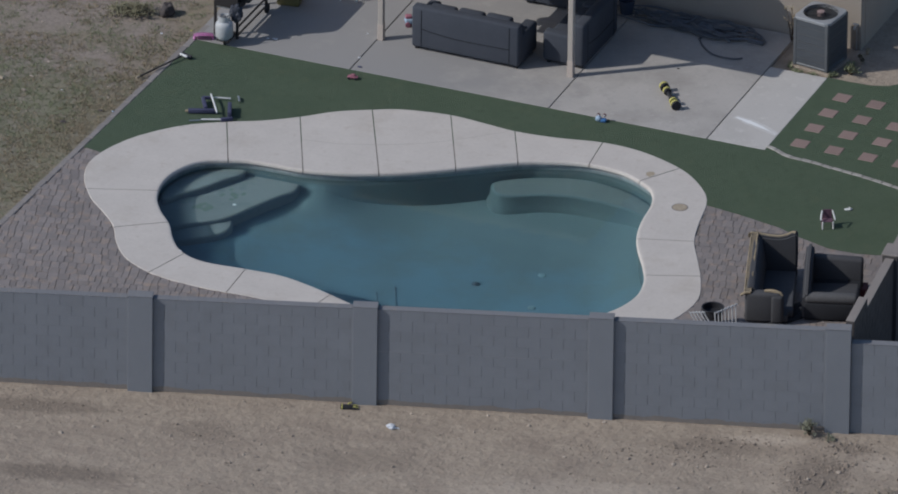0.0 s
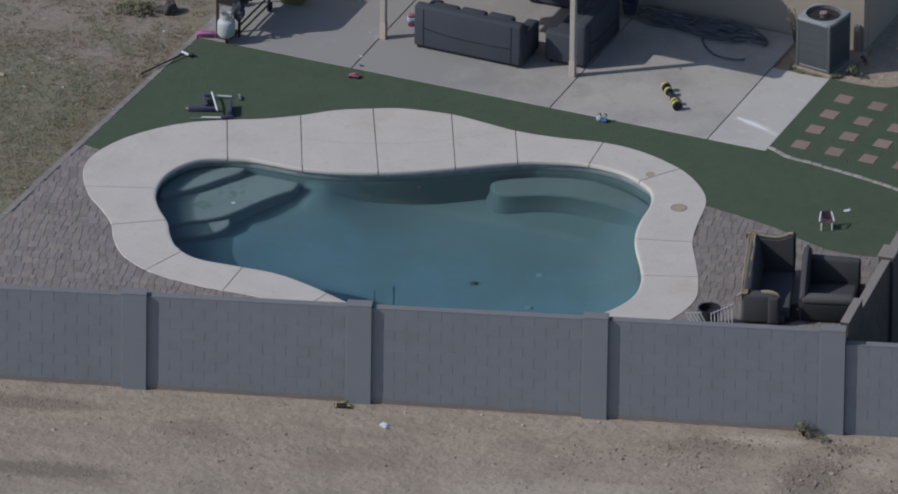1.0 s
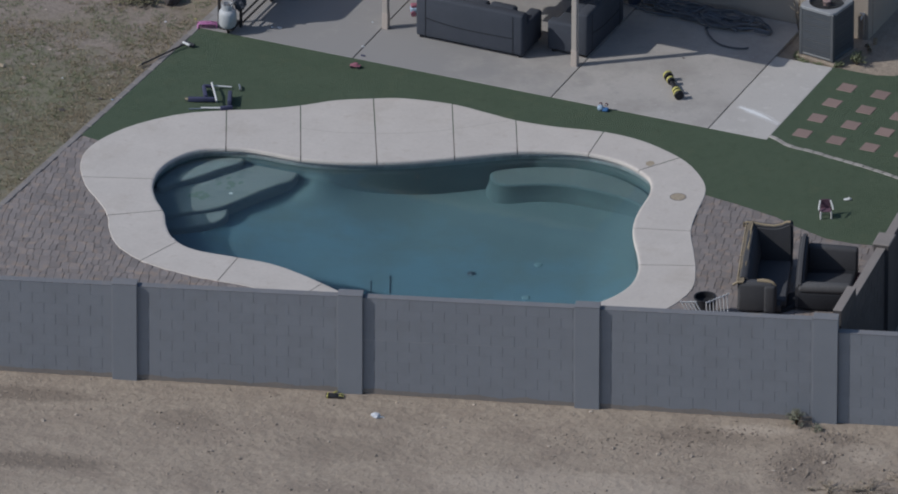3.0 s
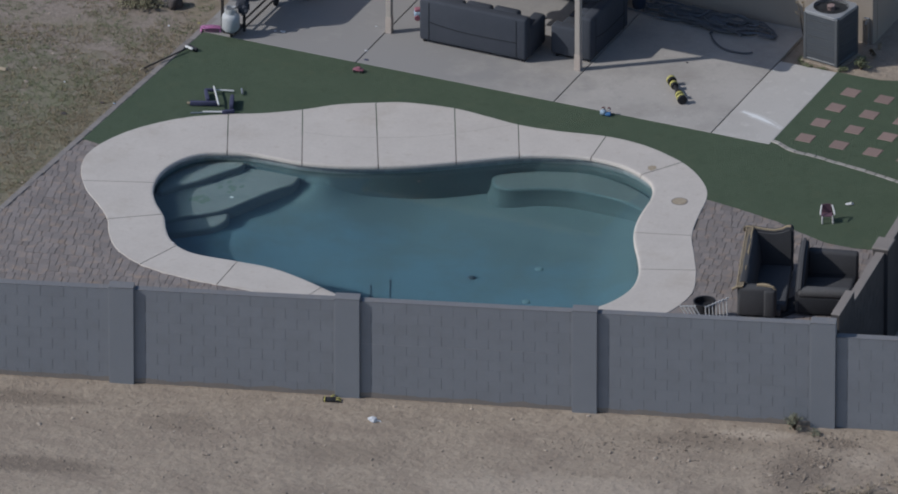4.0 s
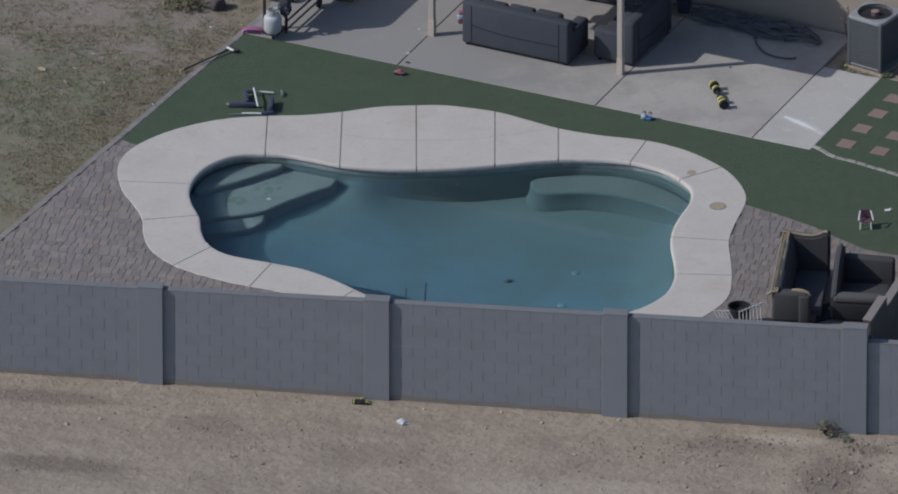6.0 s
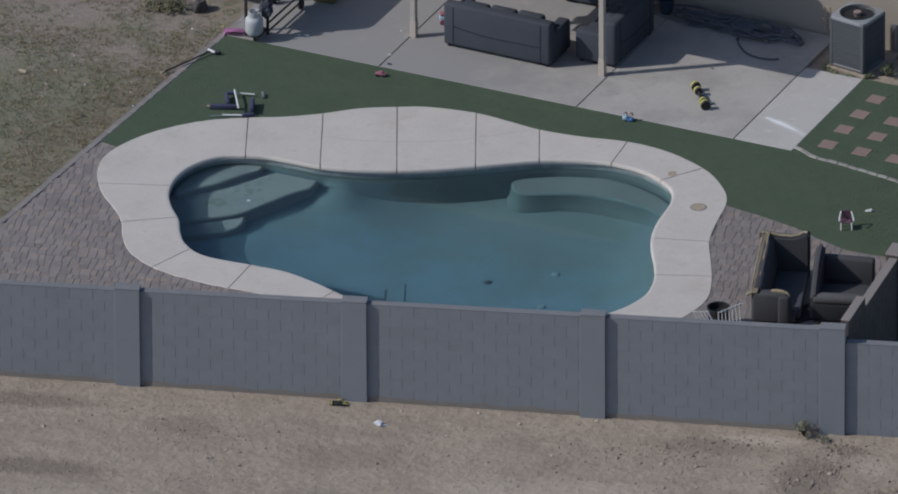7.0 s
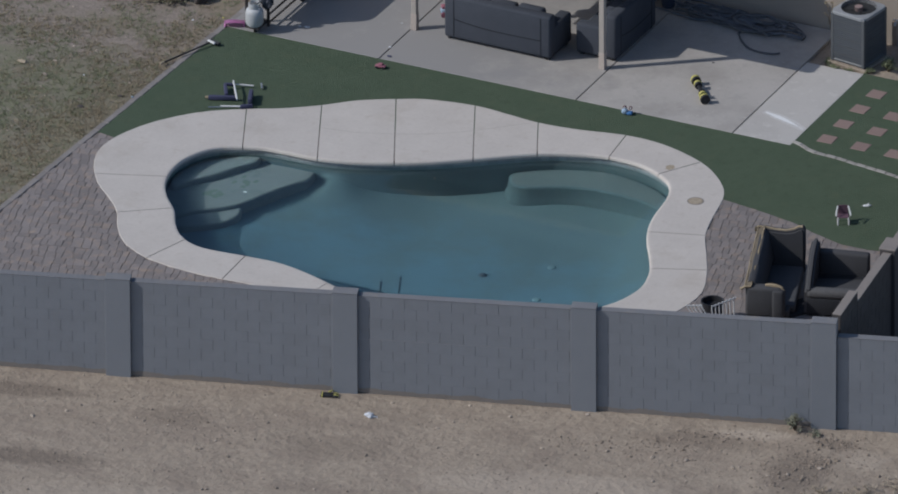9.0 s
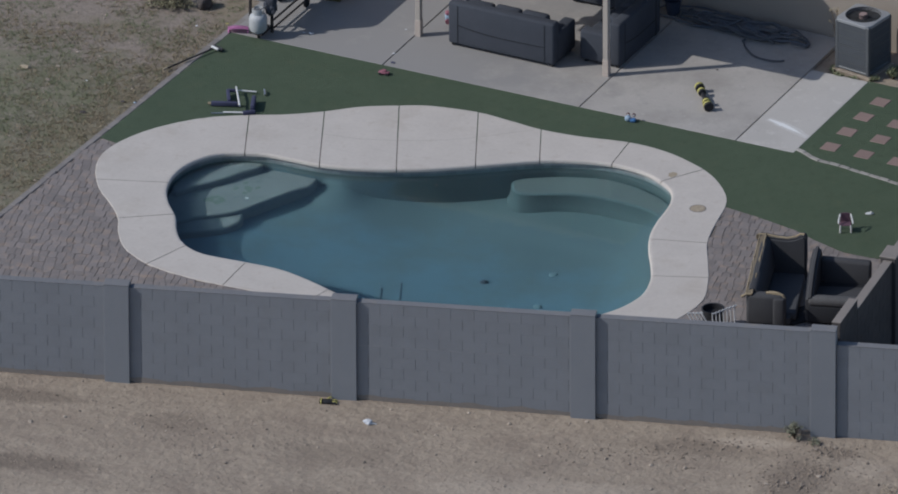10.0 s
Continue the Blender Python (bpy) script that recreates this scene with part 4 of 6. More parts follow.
# ---------------------------------------------------------------- patio furniture
def make_sofa(name, m, length, depth, height, material, label, seats, arm=0.24, arm_h=0.62):
    """A sofa whose back lies along local y = 0 and that looks towards +y."""
    s = thing(name, m, label, "sofa")
    part("base", boxed(0.02, length - 0.02, 0.03, depth - 0.03, 0.05, 0.30, bevel=0.03, seg=2), material, s, smooth=True)
    b = part("backrest", rounded(0.0, length, 0.0, 0.22, 0.05, height, 0.05), material, s, smooth=True)
    part("back_seam", tubed([(arm * 0.8 + (length - arm * 1.6) * u, -0.002, height * (0.42 + 0.09 * (2 * u - 1) ** 2 * (1 if u < 0.5 else 0.2))) for u in np.linspace(0, 1, 13)], 0.008, 6), M_SEAM, b)
    for x in (arm * 0.8, length - arm * 0.8):
        part("back_seam", boxed(x - 0.006, x + 0.006, -0.006, 0.05, 0.08, height - 0.05), M_SEAM, b)
    for x in (0.0, length - arm):
        part("arm", rounded(x, x + arm, 0.16, depth, 0.05, arm_h, 0.05), material, s, smooth=True)
    w = (length - 2 * arm) / seats
    for i in range(seats):
        x = arm + i * w
        part("seat_cushion", rounded(x + 0.008, x + w - 0.008, 0.26, depth + 0.02, 0.29, 0.46, 0.06), material, s, smooth=True)
        part("back_cushion", rounded(x + 0.015, x + w - 0.015, 0.17, 0.40, 0.45, height - 0.03 + 0.015 * ((i * 7) % 3), 0.06), material, s, smooth=True)
    for x in (0.08, length - 0.08):
        for y in (0.08, depth - 0.10):
            part("foot", boxed(x - 0.03, x + 0.03, y - 0.03, y + 0.03, 0.0, 0.06, bevel=0.005), M_BLACK, s)
    return s


make_sofa("sofa", pose(-7.318, 1.19, 0, 0, 0, -1.1), 2.10, 0.86, 0.86, M_SOFA, "charcoal fabric three-seat sofa on the patio", 3)
make_sofa("loveseat", pose(-4.15, 1.61, 0, 0, 0, 89.0), 1.60, 0.80, 0.88, M_SOFA, "charcoal fabric loveseat beside the patio post", 2)
make_sofa("loveseat", pose(-5.15, 4.36, 0, 0, 0, 180.0), 1.0, 0.70, 0.80, M_SOFA, "charcoal fabric chair against the house wall", 1)


def torn_loveseat():
    """Old leather loveseat beside the wall, its covering torn along the sagging back and on the arms."""
    s = thing("torn_loveseat", pose(2.09, -6.36, 0, 0, 0, WALL_TURN), "torn dark leather loveseat with exposed tan foam", "sofa")
    L, D = 1.92, 0.80
    part("base", boxed(0.05, 0.76, 0.04, L - 0.02, 0.03, 0.17, bevel=0.03, seg=2), M_LEATHER, s, smooth=True)
    bm = bmesh.new()
    # backrest sagging towards the near arm
    n = 14
    rows = [(0.06, 0.05), (0.03, 0.50), (0.02, 0.90), (0.05, 0.97), (0.13, 0.97), (0.19, 0.90), (0.24, 0.60), (0.27, 0.30)]
    grid = []
    for i in range(n + 1):
        y = 0.12 + (L - 0.3) * i / n
        k = 0.68 + 0.20 * i / n + 0.012 * math.sin(i * 1.3)
        grid.append([bm.verts.new((x, y, z * k if z > 0.4 else z)) for x, z in rows])
    for a, b in zip(grid, grid[1:]):
        for j in range(len(rows)):
            bm.faces.new((a[j], a[(j + 1) % len(rows)], b[(j + 1) % len(rows)], b[j]))
    bm.faces.new(grid[0])
    bm.faces.new(grid[-1])
    back = part("backrest", bm, M_LEATHER, s, smooth=True)
    # torn strip of backing cloth between two bare rails along the top of the back
    bm = bmesh.new()
    strip = []
    for i in range(17):
        y = 0.02 + 1.80 * i / 16
        z = 0.60 + 0.25 * i / 16 + 0.008 * math.sin(i * 1.7)
        strip.append([bm.verts.new(q) for q in ((-0.005 - 0.008 * math.sin(i * 2.3), y, z - 0.06), (0.0, y, z), (0.11 + 0.008 * math.sin(i * 3.1), y, z + 0.03), (0.12, y, z - 0.03))])
    for a, b in zip(strip, strip[1:]):
        for j in range(3):
            bm.faces.new((a[j], a[j + 1], b[j + 1], b[j]))
    part("torn_edge", bm, M_TORN, back, "torn brown backing cloth")
    for x, dz in ((-0.01, 0.0), (0.10, 0.02)):
        part("frame_rail", tubed([(x, 0.0, 0.60 + dz), (x - 0.008, 0.9, 0.722 + dz), (x, 1.84, 0.858 + dz)], 0.010, 6), M_FOAM, back, "bare timber rail")
    part("cloth_flap", tubed([(-0.08, -0.02, 0.56), (0.0, 0.0, 0.605), (0.09, 0.02, 0.60)], 0.026, 6), M_FOAM, back, "loose tan cloth flap")
    # near arm, low and short
    a = part("arm", rounded(0.0, 0.64, -0.02, 0.20, 0.03, 0.60, 0.06), M_LEATHER, s, smooth=True)
    part("arm_front", rounded(0.46, 0.68, -0.04, 0.19, 0.03, 0.57, 0.05), M_LEATHER, a, "padded front panel", smooth=True)
    part("torn_top", tubed([(0.34, 0.10, 0.598), (0.44, 0.10, 0.612), (0.54, 0.085, 0.61), (0.62, 0.07, 0.58), (0.655, 0.05, 0.53)], 0.034, 7), M_FOAM, a, "exposed tan foam")
    # far arm, as high as the back, its top edge dipping before the rolled front
    bm = bmesh.new()
    prof = [(0.0, 0.86), (0.12, 0.85), (0.30, 0.825), (0.48, 0.82), (0.62, 0.85), (0.70, 0.90), (0.77, 0.91), (0.81, 0.86), (0.815, 0.45), (0.81, 0.05), (0.0, 0.05)]
    fr, bk = [[bm.verts.new((x, y, z)) for x, z in prof] for y in (L - 0.20, L)]
    for i in range(len(prof)):
        j = (i + 1) % len(prof)
        bm.faces.new((fr[i], fr[j], bk[j], bk[i]))
    bm.faces.new(fr)
    bm.faces.new(bk)
    bmesh.ops.recalc_face_normals(bm, faces=bm.faces)
    bmesh.ops.bevel(bm, geom=[e for e in bm.edges if abs(e.verts[0].co.y - e.verts[1].co.y) < 1e-4 and e.verts[0].co.z > 0.3], offset=0.035, segments=2, affect='EDGES')
    a = part("arm", bm, M_LEATHER, s, smooth=True)
    tops = [(x, L - 0.12 + 0.015 * math.sin(x * 21), z + 0.004) for x, z in prof[:7]]
    part("torn_top", tubed([(-0.03, L - 0.13, 0.855)] + tops, 0.024, 7), M_FOAM, a, "exposed tan foam")
    part("nail_plate", boxed(-0.07, -0.03, L - 0.16, L - 0.10, 0.78, 0.87, bevel=0.008), M_TORN, a, "dark rusty corner bracket")
    # one wide seat, its cover slumping out at the near end
    bm = boxed(0.22, 0.80, 0.19, L - 0.21, 0.05, 0.20, bevel=0.04, seg=3)
    for v in bm.verts:
        if v.co.x > 0.5:
            v.co.x += 0.05 * max(0.0, 1.0 - v.co.y / 1.6)
    part("seat_deck", bm, M_SEATDECK, s, "bare black webbing", smooth=True)
    return s


torn_loveseat()


def old_armchair():
    """One-armed end seat of the same worn set."""
    s = thing("armchair", pose(2.99, -5.70, 0, 0, 0, WALL_TURN), "worn dark leather one-armed seat facing the block wall", "armchair")
    W, D = 0.95, 0.92
    part("base", boxed(-0.02, W - 0.03, -0.15, D - 0.02, 0.02, 0.34, bevel=0.03, seg=2), M_MATTE_BLACK, s, "matte black base", smooth=True)
    bm = boxed(-0.04, W - 0.03, -0.10, 0.74, 0.26, 0.40, bevel=0.07, seg=3)
    for v in bm.verts:
        if v.co.z > 0.3:
            v.co.z += 0.012 * math.sin(v.co.x * 9) - 0.10 * max(0, v.co.y)
    part("seat_cushion", bm, M_LEATHER, s, smooth=True)
    part("front_edge", rounded(-0.03, W - 0.03, -0.15, 0.06, 0.33, 0.50, 0.07), M_LEATHER_LIT, s, "seat edge toned lighter as if sunlit", smooth=True)
    bm = boxed(0.06, W, D - 0.14, D + 0.04, 0.05, 0.76, bevel=0.05, seg=3)
    for v in bm.verts:
        v.co.y += 0.16 * max(0, v.co.z - 0.3)
        if v.co.z > 0.5:
            v.co.z -= 0.04 * v.co.x
    part("backrest", bm, M_LEATHER, s, smooth=True)
    # tall side falling from the back to the seat front
    bm = bmesh.new()
    prof = [(-0.13, 0.05), (-0.13, 0.50), (0.08, 0.68), (0.40, 0.88), (0.66, 0.95), (0.84, 0.97), (0.96, 0.95), (1.0, 0.86), (D, 0.05)]
    a, b = [[bm.verts.new((x, y, z)) for y, z in prof] for x in (-0.06, 0.08)]
    for i in range(len(prof)):
        j = (i + 1) % len(prof)
        bm.faces.new((a[i], a[j], b[j], b[i]))
    bm.faces.new(a)
    bm.faces.new(b)
    bmesh.ops.recalc_face_normals(bm, faces=bm.faces)
    bmesh.ops.bevel(bm, geom=[e for e in bm.edges if abs(e.verts[0].co.x - e.verts[1].co.x) < 1e-4 and e.verts[0].co.z > 0.2], offset=0.045, segments=3, affect='EDGES')
    part("side_panel", bm, M_LEATHER, s, "padded sloping side", smooth=True)
    return s


old_armchair()


def gap_shade_cloth():
    """Dark cloth in folds on the pavers; it also darkens the shaded gap."""
    c = thing("gap_shade_cloth", pose(2.74, -5.72, 0.0, 0, 0, 68), "crumpled black cloth that darkens the shaded gap between the seats", "cloth")
    bm = bmesh.new()
    n, k = 26, 12
    rnd = random.Random(31)
    ph = [rnd.uniform(0, 6.3) for _ in range(4)]

    def at(i, j):
        u, v = i / n * 2 - 1, j / k * 2 - 1
        x, y = 0.66 * u + 0.03 * math.sin(7 * v + ph[0]), (0.20 + 0.04 * math.sin(3 * u + ph[1])) * v
        fold = 0.05 * (1 + math.sin(9 * v + 3 * u + ph[2])) * 0.5 + 0.04 * (1 + math.sin(11 * u - 4 * v + ph[3])) * 0.5
        return x, y, 0.012 + fold * (1 - max(abs(u), abs(v)) ** 4)

    g = [[bm.verts.new(at(i, j)) for j in range(k + 1)] for i in range(n + 1)]
    for i in range(n):
        for j in range(k):
            bm.faces.new((g[i][j], g[i + 1][j], g[i + 1][j + 1], g[i][j + 1])).smooth = True
    rim = bmesh.ops.extrude_face_region(bm, geom=list(bm.faces))
    for v in rim["geom"]:
        if isinstance(v, bmesh.types.BMVert):
            v.co.z -= 0.010
    bmesh.ops.recalc_face_normals(bm, faces=bm.faces)
    part("sheet", bm, M_MATTE_BLACK, c)
    return c


gap_shade_cloth()
box_ob = thing("crate", pose(3.62, -4.62, 0, 0, 0, 20), "small dark red box on the pavers", "box")
part("body", boxed(-0.11, 0.11, -0.14, 0.14, 0.0, 0.20, bevel=0.012), M_MAROON, box_ob)
part("lid", boxed(-0.115, 0.115, -0.145, 0.145, 0.19, 0.225, bevel=0.01), M_MAROON, box_ob)


def drying_rack():
    """White wire panels beside a black bin."""
    bin_ob = thing("bin", pose(1.61, -6.67, 0), "round black plastic bin on the pavers", "bin")
    part("body", lathe(bmesh.new(), [(0.165, 0.0), (0.19, 0.34), (0.202, 0.35), (0.202, 0.375), (0.178, 0.37), (0.172, 0.27), (0.0, 0.25)], 28), M_BLACK, bin_ob, smooth=True)
    for a, b, foot, n in (((1.42, -7.32, 0.55), (1.66, -7.20, 0.55), (0.33, 0.04, -0.55), 5), ((1.89, -7.29, 0.62), (2.16, -6.89, 0.67), (0.04, -0.02, -0.62), 7)):
        r = thing("wire_panel", pose(a[0] + foot[0], a[1] + foot[1], 0), "white painted wire panel leaning by the bin", "wire panel", group="wire panels by the bin")
        up, along = -Vector(foot), Vector((b[0] - a[0], b[1] - a[1], 0))
        rise = b[2] - a[2]
        for k in (0.06, 0.97):
            part("rail", tubed([up * k, up * k + along + Vector((0, 0, rise * k))], 0.012, 6), M_WHITE, r)
        for i in range(n):
            q = along * (i / (n - 1)) * 0.9
            part("bar", tubed([q, q + up + Vector((0, 0, rise * i / (n - 1)))], 0.011, 6), M_WHITE, r)


drying_rack()


# ---------------------------------------------------------------- condenser unit
def condenser():
    a = thing("air_conditioner", pose(-0.375, 3.64, -0.06, 0, 0, -9), "grey outdoor air-conditioning condenser with fan grille", "air conditioner")
    h, w = 1.04, 0.355
    part("pad", boxed(-0.40, 0.40, -0.40, 0.40, 0.0, 0.06, bevel=0.01), M_DIRT, a, "dusty pad")
    part("core", boxed(-w + 0.04, w - 0.04, -w + 0.04, w - 0.04, 0.06, h - 0.05), M_ACCORE, a)
    for sx in (-1, 1):
        for sy in (-1, 1):
            x, y = sx * (w - 0.03), sy * (w - 0.03)
            part("corner_post", boxed(x - 0.035, x + 0.035, y - 0.035, y + 0.035, 0.06, h - 0.03, bevel=0.012), M_ACBODY, a)
    part("base_pan", boxed(-w, w, -w, w, 0.06, 0.12, bevel=0.02), M_ACBODY, a)
    for side in range(4):
        rot = Matrix.Rotation(side * math.pi / 2, 4, 'Z')
        for i in range(22):
            z = 0.135 + i * 0.0393
            bm = boxed(-w + 0.06, w - 0.06, -w + 0.002, -w + 0.028, z, z + 0.031, m=rot)
            part("louvre", bm, M_ACLOUVRE, a)
        for z in (0.22, 0.38, 0.54, 0.70, 0.85):
            part("strap", boxed(-w + 0.05, w - 0.05, -w - 0.004, -w + 0.004, z, z + 0.018, m=rot), M_ACBODY, a)
    # lid: square plate with a round throat
    bm = bmesh.new()
    n = 48
    sq, ci, lip = [], [], []
    for i in range(n):
        t = 2 * math.pi * i / n
        c, s_ = math.cos(t), math.sin(t)
        k = (w + 0.012) / max(abs(c), abs(s_))
        k = min(k, (w + 0.012) * 1.30)
        sq.append((c * k, s_ * k))
        ci.append((c * 0.318, s_ * 0.318))
    rings = [[bm.verts.new((*p, h - 0.055)) for p in sq], [bm.verts.new((*p, h - 0.012)) for p in sq], [bm.verts.new((p[0] * 0.985, p[1] * 0.985, h)) for p in sq],
             [bm.verts.new((*p, h + 0.012)) for p in ci], [bm.verts.new((p[0] * 0.97, p[1] * 0.97, h - 0.10)) for p in ci]]
    for p, q in zip(rings, rings[1:]):
        for i in range(n):
            bm.faces.new((p[i], p[(i + 1) % n], q[(i + 1) % n], q[i]))
    lid = part("lid", bm, M_ACTOP, a, "pale grey top plate")
    grille = bmesh.new()
    for r in np.arange(0.06, 0.315, 0.028):
        tube(grille, [(r * math.cos(t), r * math.sin(t), h + 0.012 + 0.02 * (1 - r / 0.31)) for t in np.linspace(0, 2 * math.pi, 33)], 0.0025, 4, cap=False)
    for t in np.arange(0, 2 * math.pi, math.pi / 4):
        tube(grille, [(0.04 * math.cos(t), 0.04 * math.sin(t), h + 0.03), (0.318 * math.cos(t), 0.318 * math.sin(t), h + 0.01)], 0.004, 4)
    part("grille", grille, M_IRON, lid)
    part("hub", lathe(bmesh.new(), [(0.075, h - 0.08), (0.075, h + 0.025), (0.06, h + 0.035)], 20), M_RUST, a, "rusted fan motor")
    for i in range(4):
        bm = boxed(0.06, 0.29, -0.055, 0.055, -0.003, 0.003, m=Matrix.Translation((0, 0, h - 0.06)) @ Matrix.Rotation(i * math.pi / 2 + 0.4, 4, 'Z') @ Matrix.Rotation(0.5, 4, 'X'))
        part("fan_blade", bm, M_ACCORE, a)
    return a


condenser()
valve = thing("hose_bib", pose(0.02, 4.40, 0.0), "brass and white outdoor tap on the wall", "tap")
part("pipe", tubed([(0, 0.06, 0.45), (0, -0.08, 0.45), (0, -0.10, 0.40)], 0.02, 8), M_STEEL, valve)
part("riser", tubed([(0.0, 0.03, -0.05), (0.0, 0.03, 0.46)], 0.016, 8), M_STEEL, valve)
part("handle", tubed([(-0.05, -0.05, 0.50), (0.05, -0.05, 0.50)], 0.014, 8), M_WHITE, valve)
for x, y, tilt in ((0.20, 4.22, 75), (0.30, 4.05, 62), (0.27, 4.36, 0)):
    cup = thing("plastic_cup", pose(x, y, -0.035 if tilt else -0.06, tilt, 0, 40 * x), "dirty white plastic cup behind the condenser", "cup", group="cups behind the condenser")
    part("body", lathe(bmesh.new(), [(0.03, 0.0), (0.043, 0.11), (0.046, 0.112), (0.040, 0.108), (0.027, 0.01)], 14), M_LIDTAN, cup, smooth=True)


# ---------------------------------------------------------------- grill, tank and what stands by it
M_COVER = mat("dark_cover_cloth", (0.085, 0.09, 0.11), (0.045, 0.048, 0.062), 0.85, fine=25, coarse=6, bump=0.6, bump_scale=25, dist=0.02)
TANK_X, TANK_Y = -10.475, 0.015


def grill():
    g = thing("gas_grill", pose(-10.77, 0.24, 0, 0, 0, -1), "black gas grill on a wheeled steel cart", "grill")
    W, L = 0.47, 1.35
    for x in (0.02, W - 0.02):
        for y in (0.02, L - 0.02):
            part("leg", boxed(x - 0.022, x + 0.022, y - 0.022, y + 0.022, 0.03, 0.80, bevel=0.004), M_IRON, g)
    for z in (0.08, 0.24):
        part("side_rail", boxed(W - 0.035, W - 0.005, 0.04, L - 0.04, z, z + 0.03, bevel=0.004), M_IRON, g)
    for y in (0.02, L - 0.02):
        part("cross_rail", boxed(0.04, W - 0.04, y - 0.012, y + 0.012, 0.60, 0.63), M_STEEL, g, "bare steel cross rail")
    part("end_panel", boxed(0.0, W, -0.012, 0.004, 0.64, 0.90, bevel=0.003), M_IRON, g)
    part("burner_box", boxed(0.0, W, 0.05, L, 0.58, 0.72, bevel=0.01), M_IRON, g)
    for y in (L - 0.1,):
        for x in (-0.03, W + 0.03):
            w = part("wheel", lathe(bmesh.new(), [(0.02, -0.02), (0.09, -0.02), (0.095, 0), (0.09, 0.02), (0.02, 0.02)], 20, pose(x, y, 0.095, 0, 90, 0)), M_BLACK, g)
    body = part("firebox", boxed(-0.04, W + 0.17, 0.12, L - 0.06, 0.72, 0.98, bevel=0.03, seg=2), M_IRON, g)
    bm = bmesh.new()
    prof = [(-0.05, 0.98), (-0.03, 1.20), (0.08, 1.38), (0.29, 1.47), (0.50, 1.42), (0.63, 1.24), (0.65, 0.98)]
    rings = [[bm.verts.new((x, y, z)) for x, z in prof] for y in (0.12, L - 0.10)]
    for i in range(len(prof) - 1):
        bm.faces.new((rings[0][i], rings[0][i + 1], rings[1][i + 1], rings[1][i]))
    bm.faces.new(rings[0])
    bm.faces.new(rings[1][::-1])
    lid = part("lid", bm, M_IRON, g, "black domed lid")
    part("lid_handle", tubed([(-0.05, 0.42, 1.08), (-0.05, L - 0.40, 1.08)], 0.014, 8), M_STEEL, lid)
    for y0, y1 in ((-0.06, 0.29), (L - 0.24, L + 0.12)):
        part("side_table", boxed(0.0, W, y0, y1, 0.90, 0.94, bevel=0.01), M_IRON, g)
    # low tray that carries the gas tank, and a crumpled cover hung on the end of the cart
    part("tank_tray", boxed(0.18, 0.43, -0.33, 0.10, 0.10, 0.13, bevel=0.006), M_IRON, g)
    part("tray_foot", boxed(0.29, 0.33, -0.24, -0.20, 0.0, 0.10), M_IRON, g)
    bm = bmesh.new()
    bmesh.ops.create_icosphere(bm, subdivisions=4, radius=1.0)
    for v in bm.verts:
        k = 1 + 0.45 * noise.noise(v.co * 2.1 + Vector((3, 1, 7))) + 0.2 * noise.noise(v.co * 6)
        v.co = Vector((0.45 + v.co.x * 0.12 * k, -0.04 + v.co.y * 0.09 * k, 0.58 + v.co.z * 0.17 * k))
    part("folded_cover", bm, M_COVER, g, "crumpled dark blue-grey cover", smooth=True)
    tank = thing("propane_tank", pose(TANK_X, TANK_Y, 0.13) @ Matrix.Diagonal((1.04, 1.04, 0.95, 1)), "white propane gas tank with valve collar", "gas tank")
    part("body", lathe(bmesh.new(), [(0.10, 0.02), (0.14, 0.035), (0.155, 0.07), (0.155, 0.27), (0.145, 0.32), (0.11, 0.36), (0.04, 0.375), (0.04, 0.39)], 28), M_TANK, tank, smooth=True)
    part("foot_ring", lathe(bmesh.new(), [(0.105, 0.0), (0.11, 0.0), (0.11, 0.04), (0.10, 0.04)], 24), M_TANK, tank)
    bm = bmesh.new()
    for t0, t1 in ((0.4, 2.7), (3.5, 5.9)):
        ts = np.linspace(t0, t1, 10)
        q = [[bm.verts.new((r * math.cos(t), r * math.sin(t), z)) for t in ts] for r, z in ((0.10, 0.36), (0.105, 0.47), (0.095, 0.47), (0.09, 0.36))]
        for a, b in zip(q, q[1:] + q[:1]):
            for i in range(9):
                bm.faces.new((a[i], a[i + 1], b[i + 1], b[i]))
    part("collar", bm, M_TANK, tank)
    part("valve", lathe(bmesh.new(), [(0.02, 0.38), (0.02, 0.44), (0.04, 0.44), (0.04, 0.46)], 12), M_STEEL, tank)
    part("gas_hose", tubed([(0.02, 0.02, 0.42), (0.10, 0.06, 0.50), (0.16, 0.20, 0.55), (0.16, 0.40, 0.60), (0.12, 0.55, 0.72)], 0.014, 8), M_HOSE, tank)
    return g


grill()


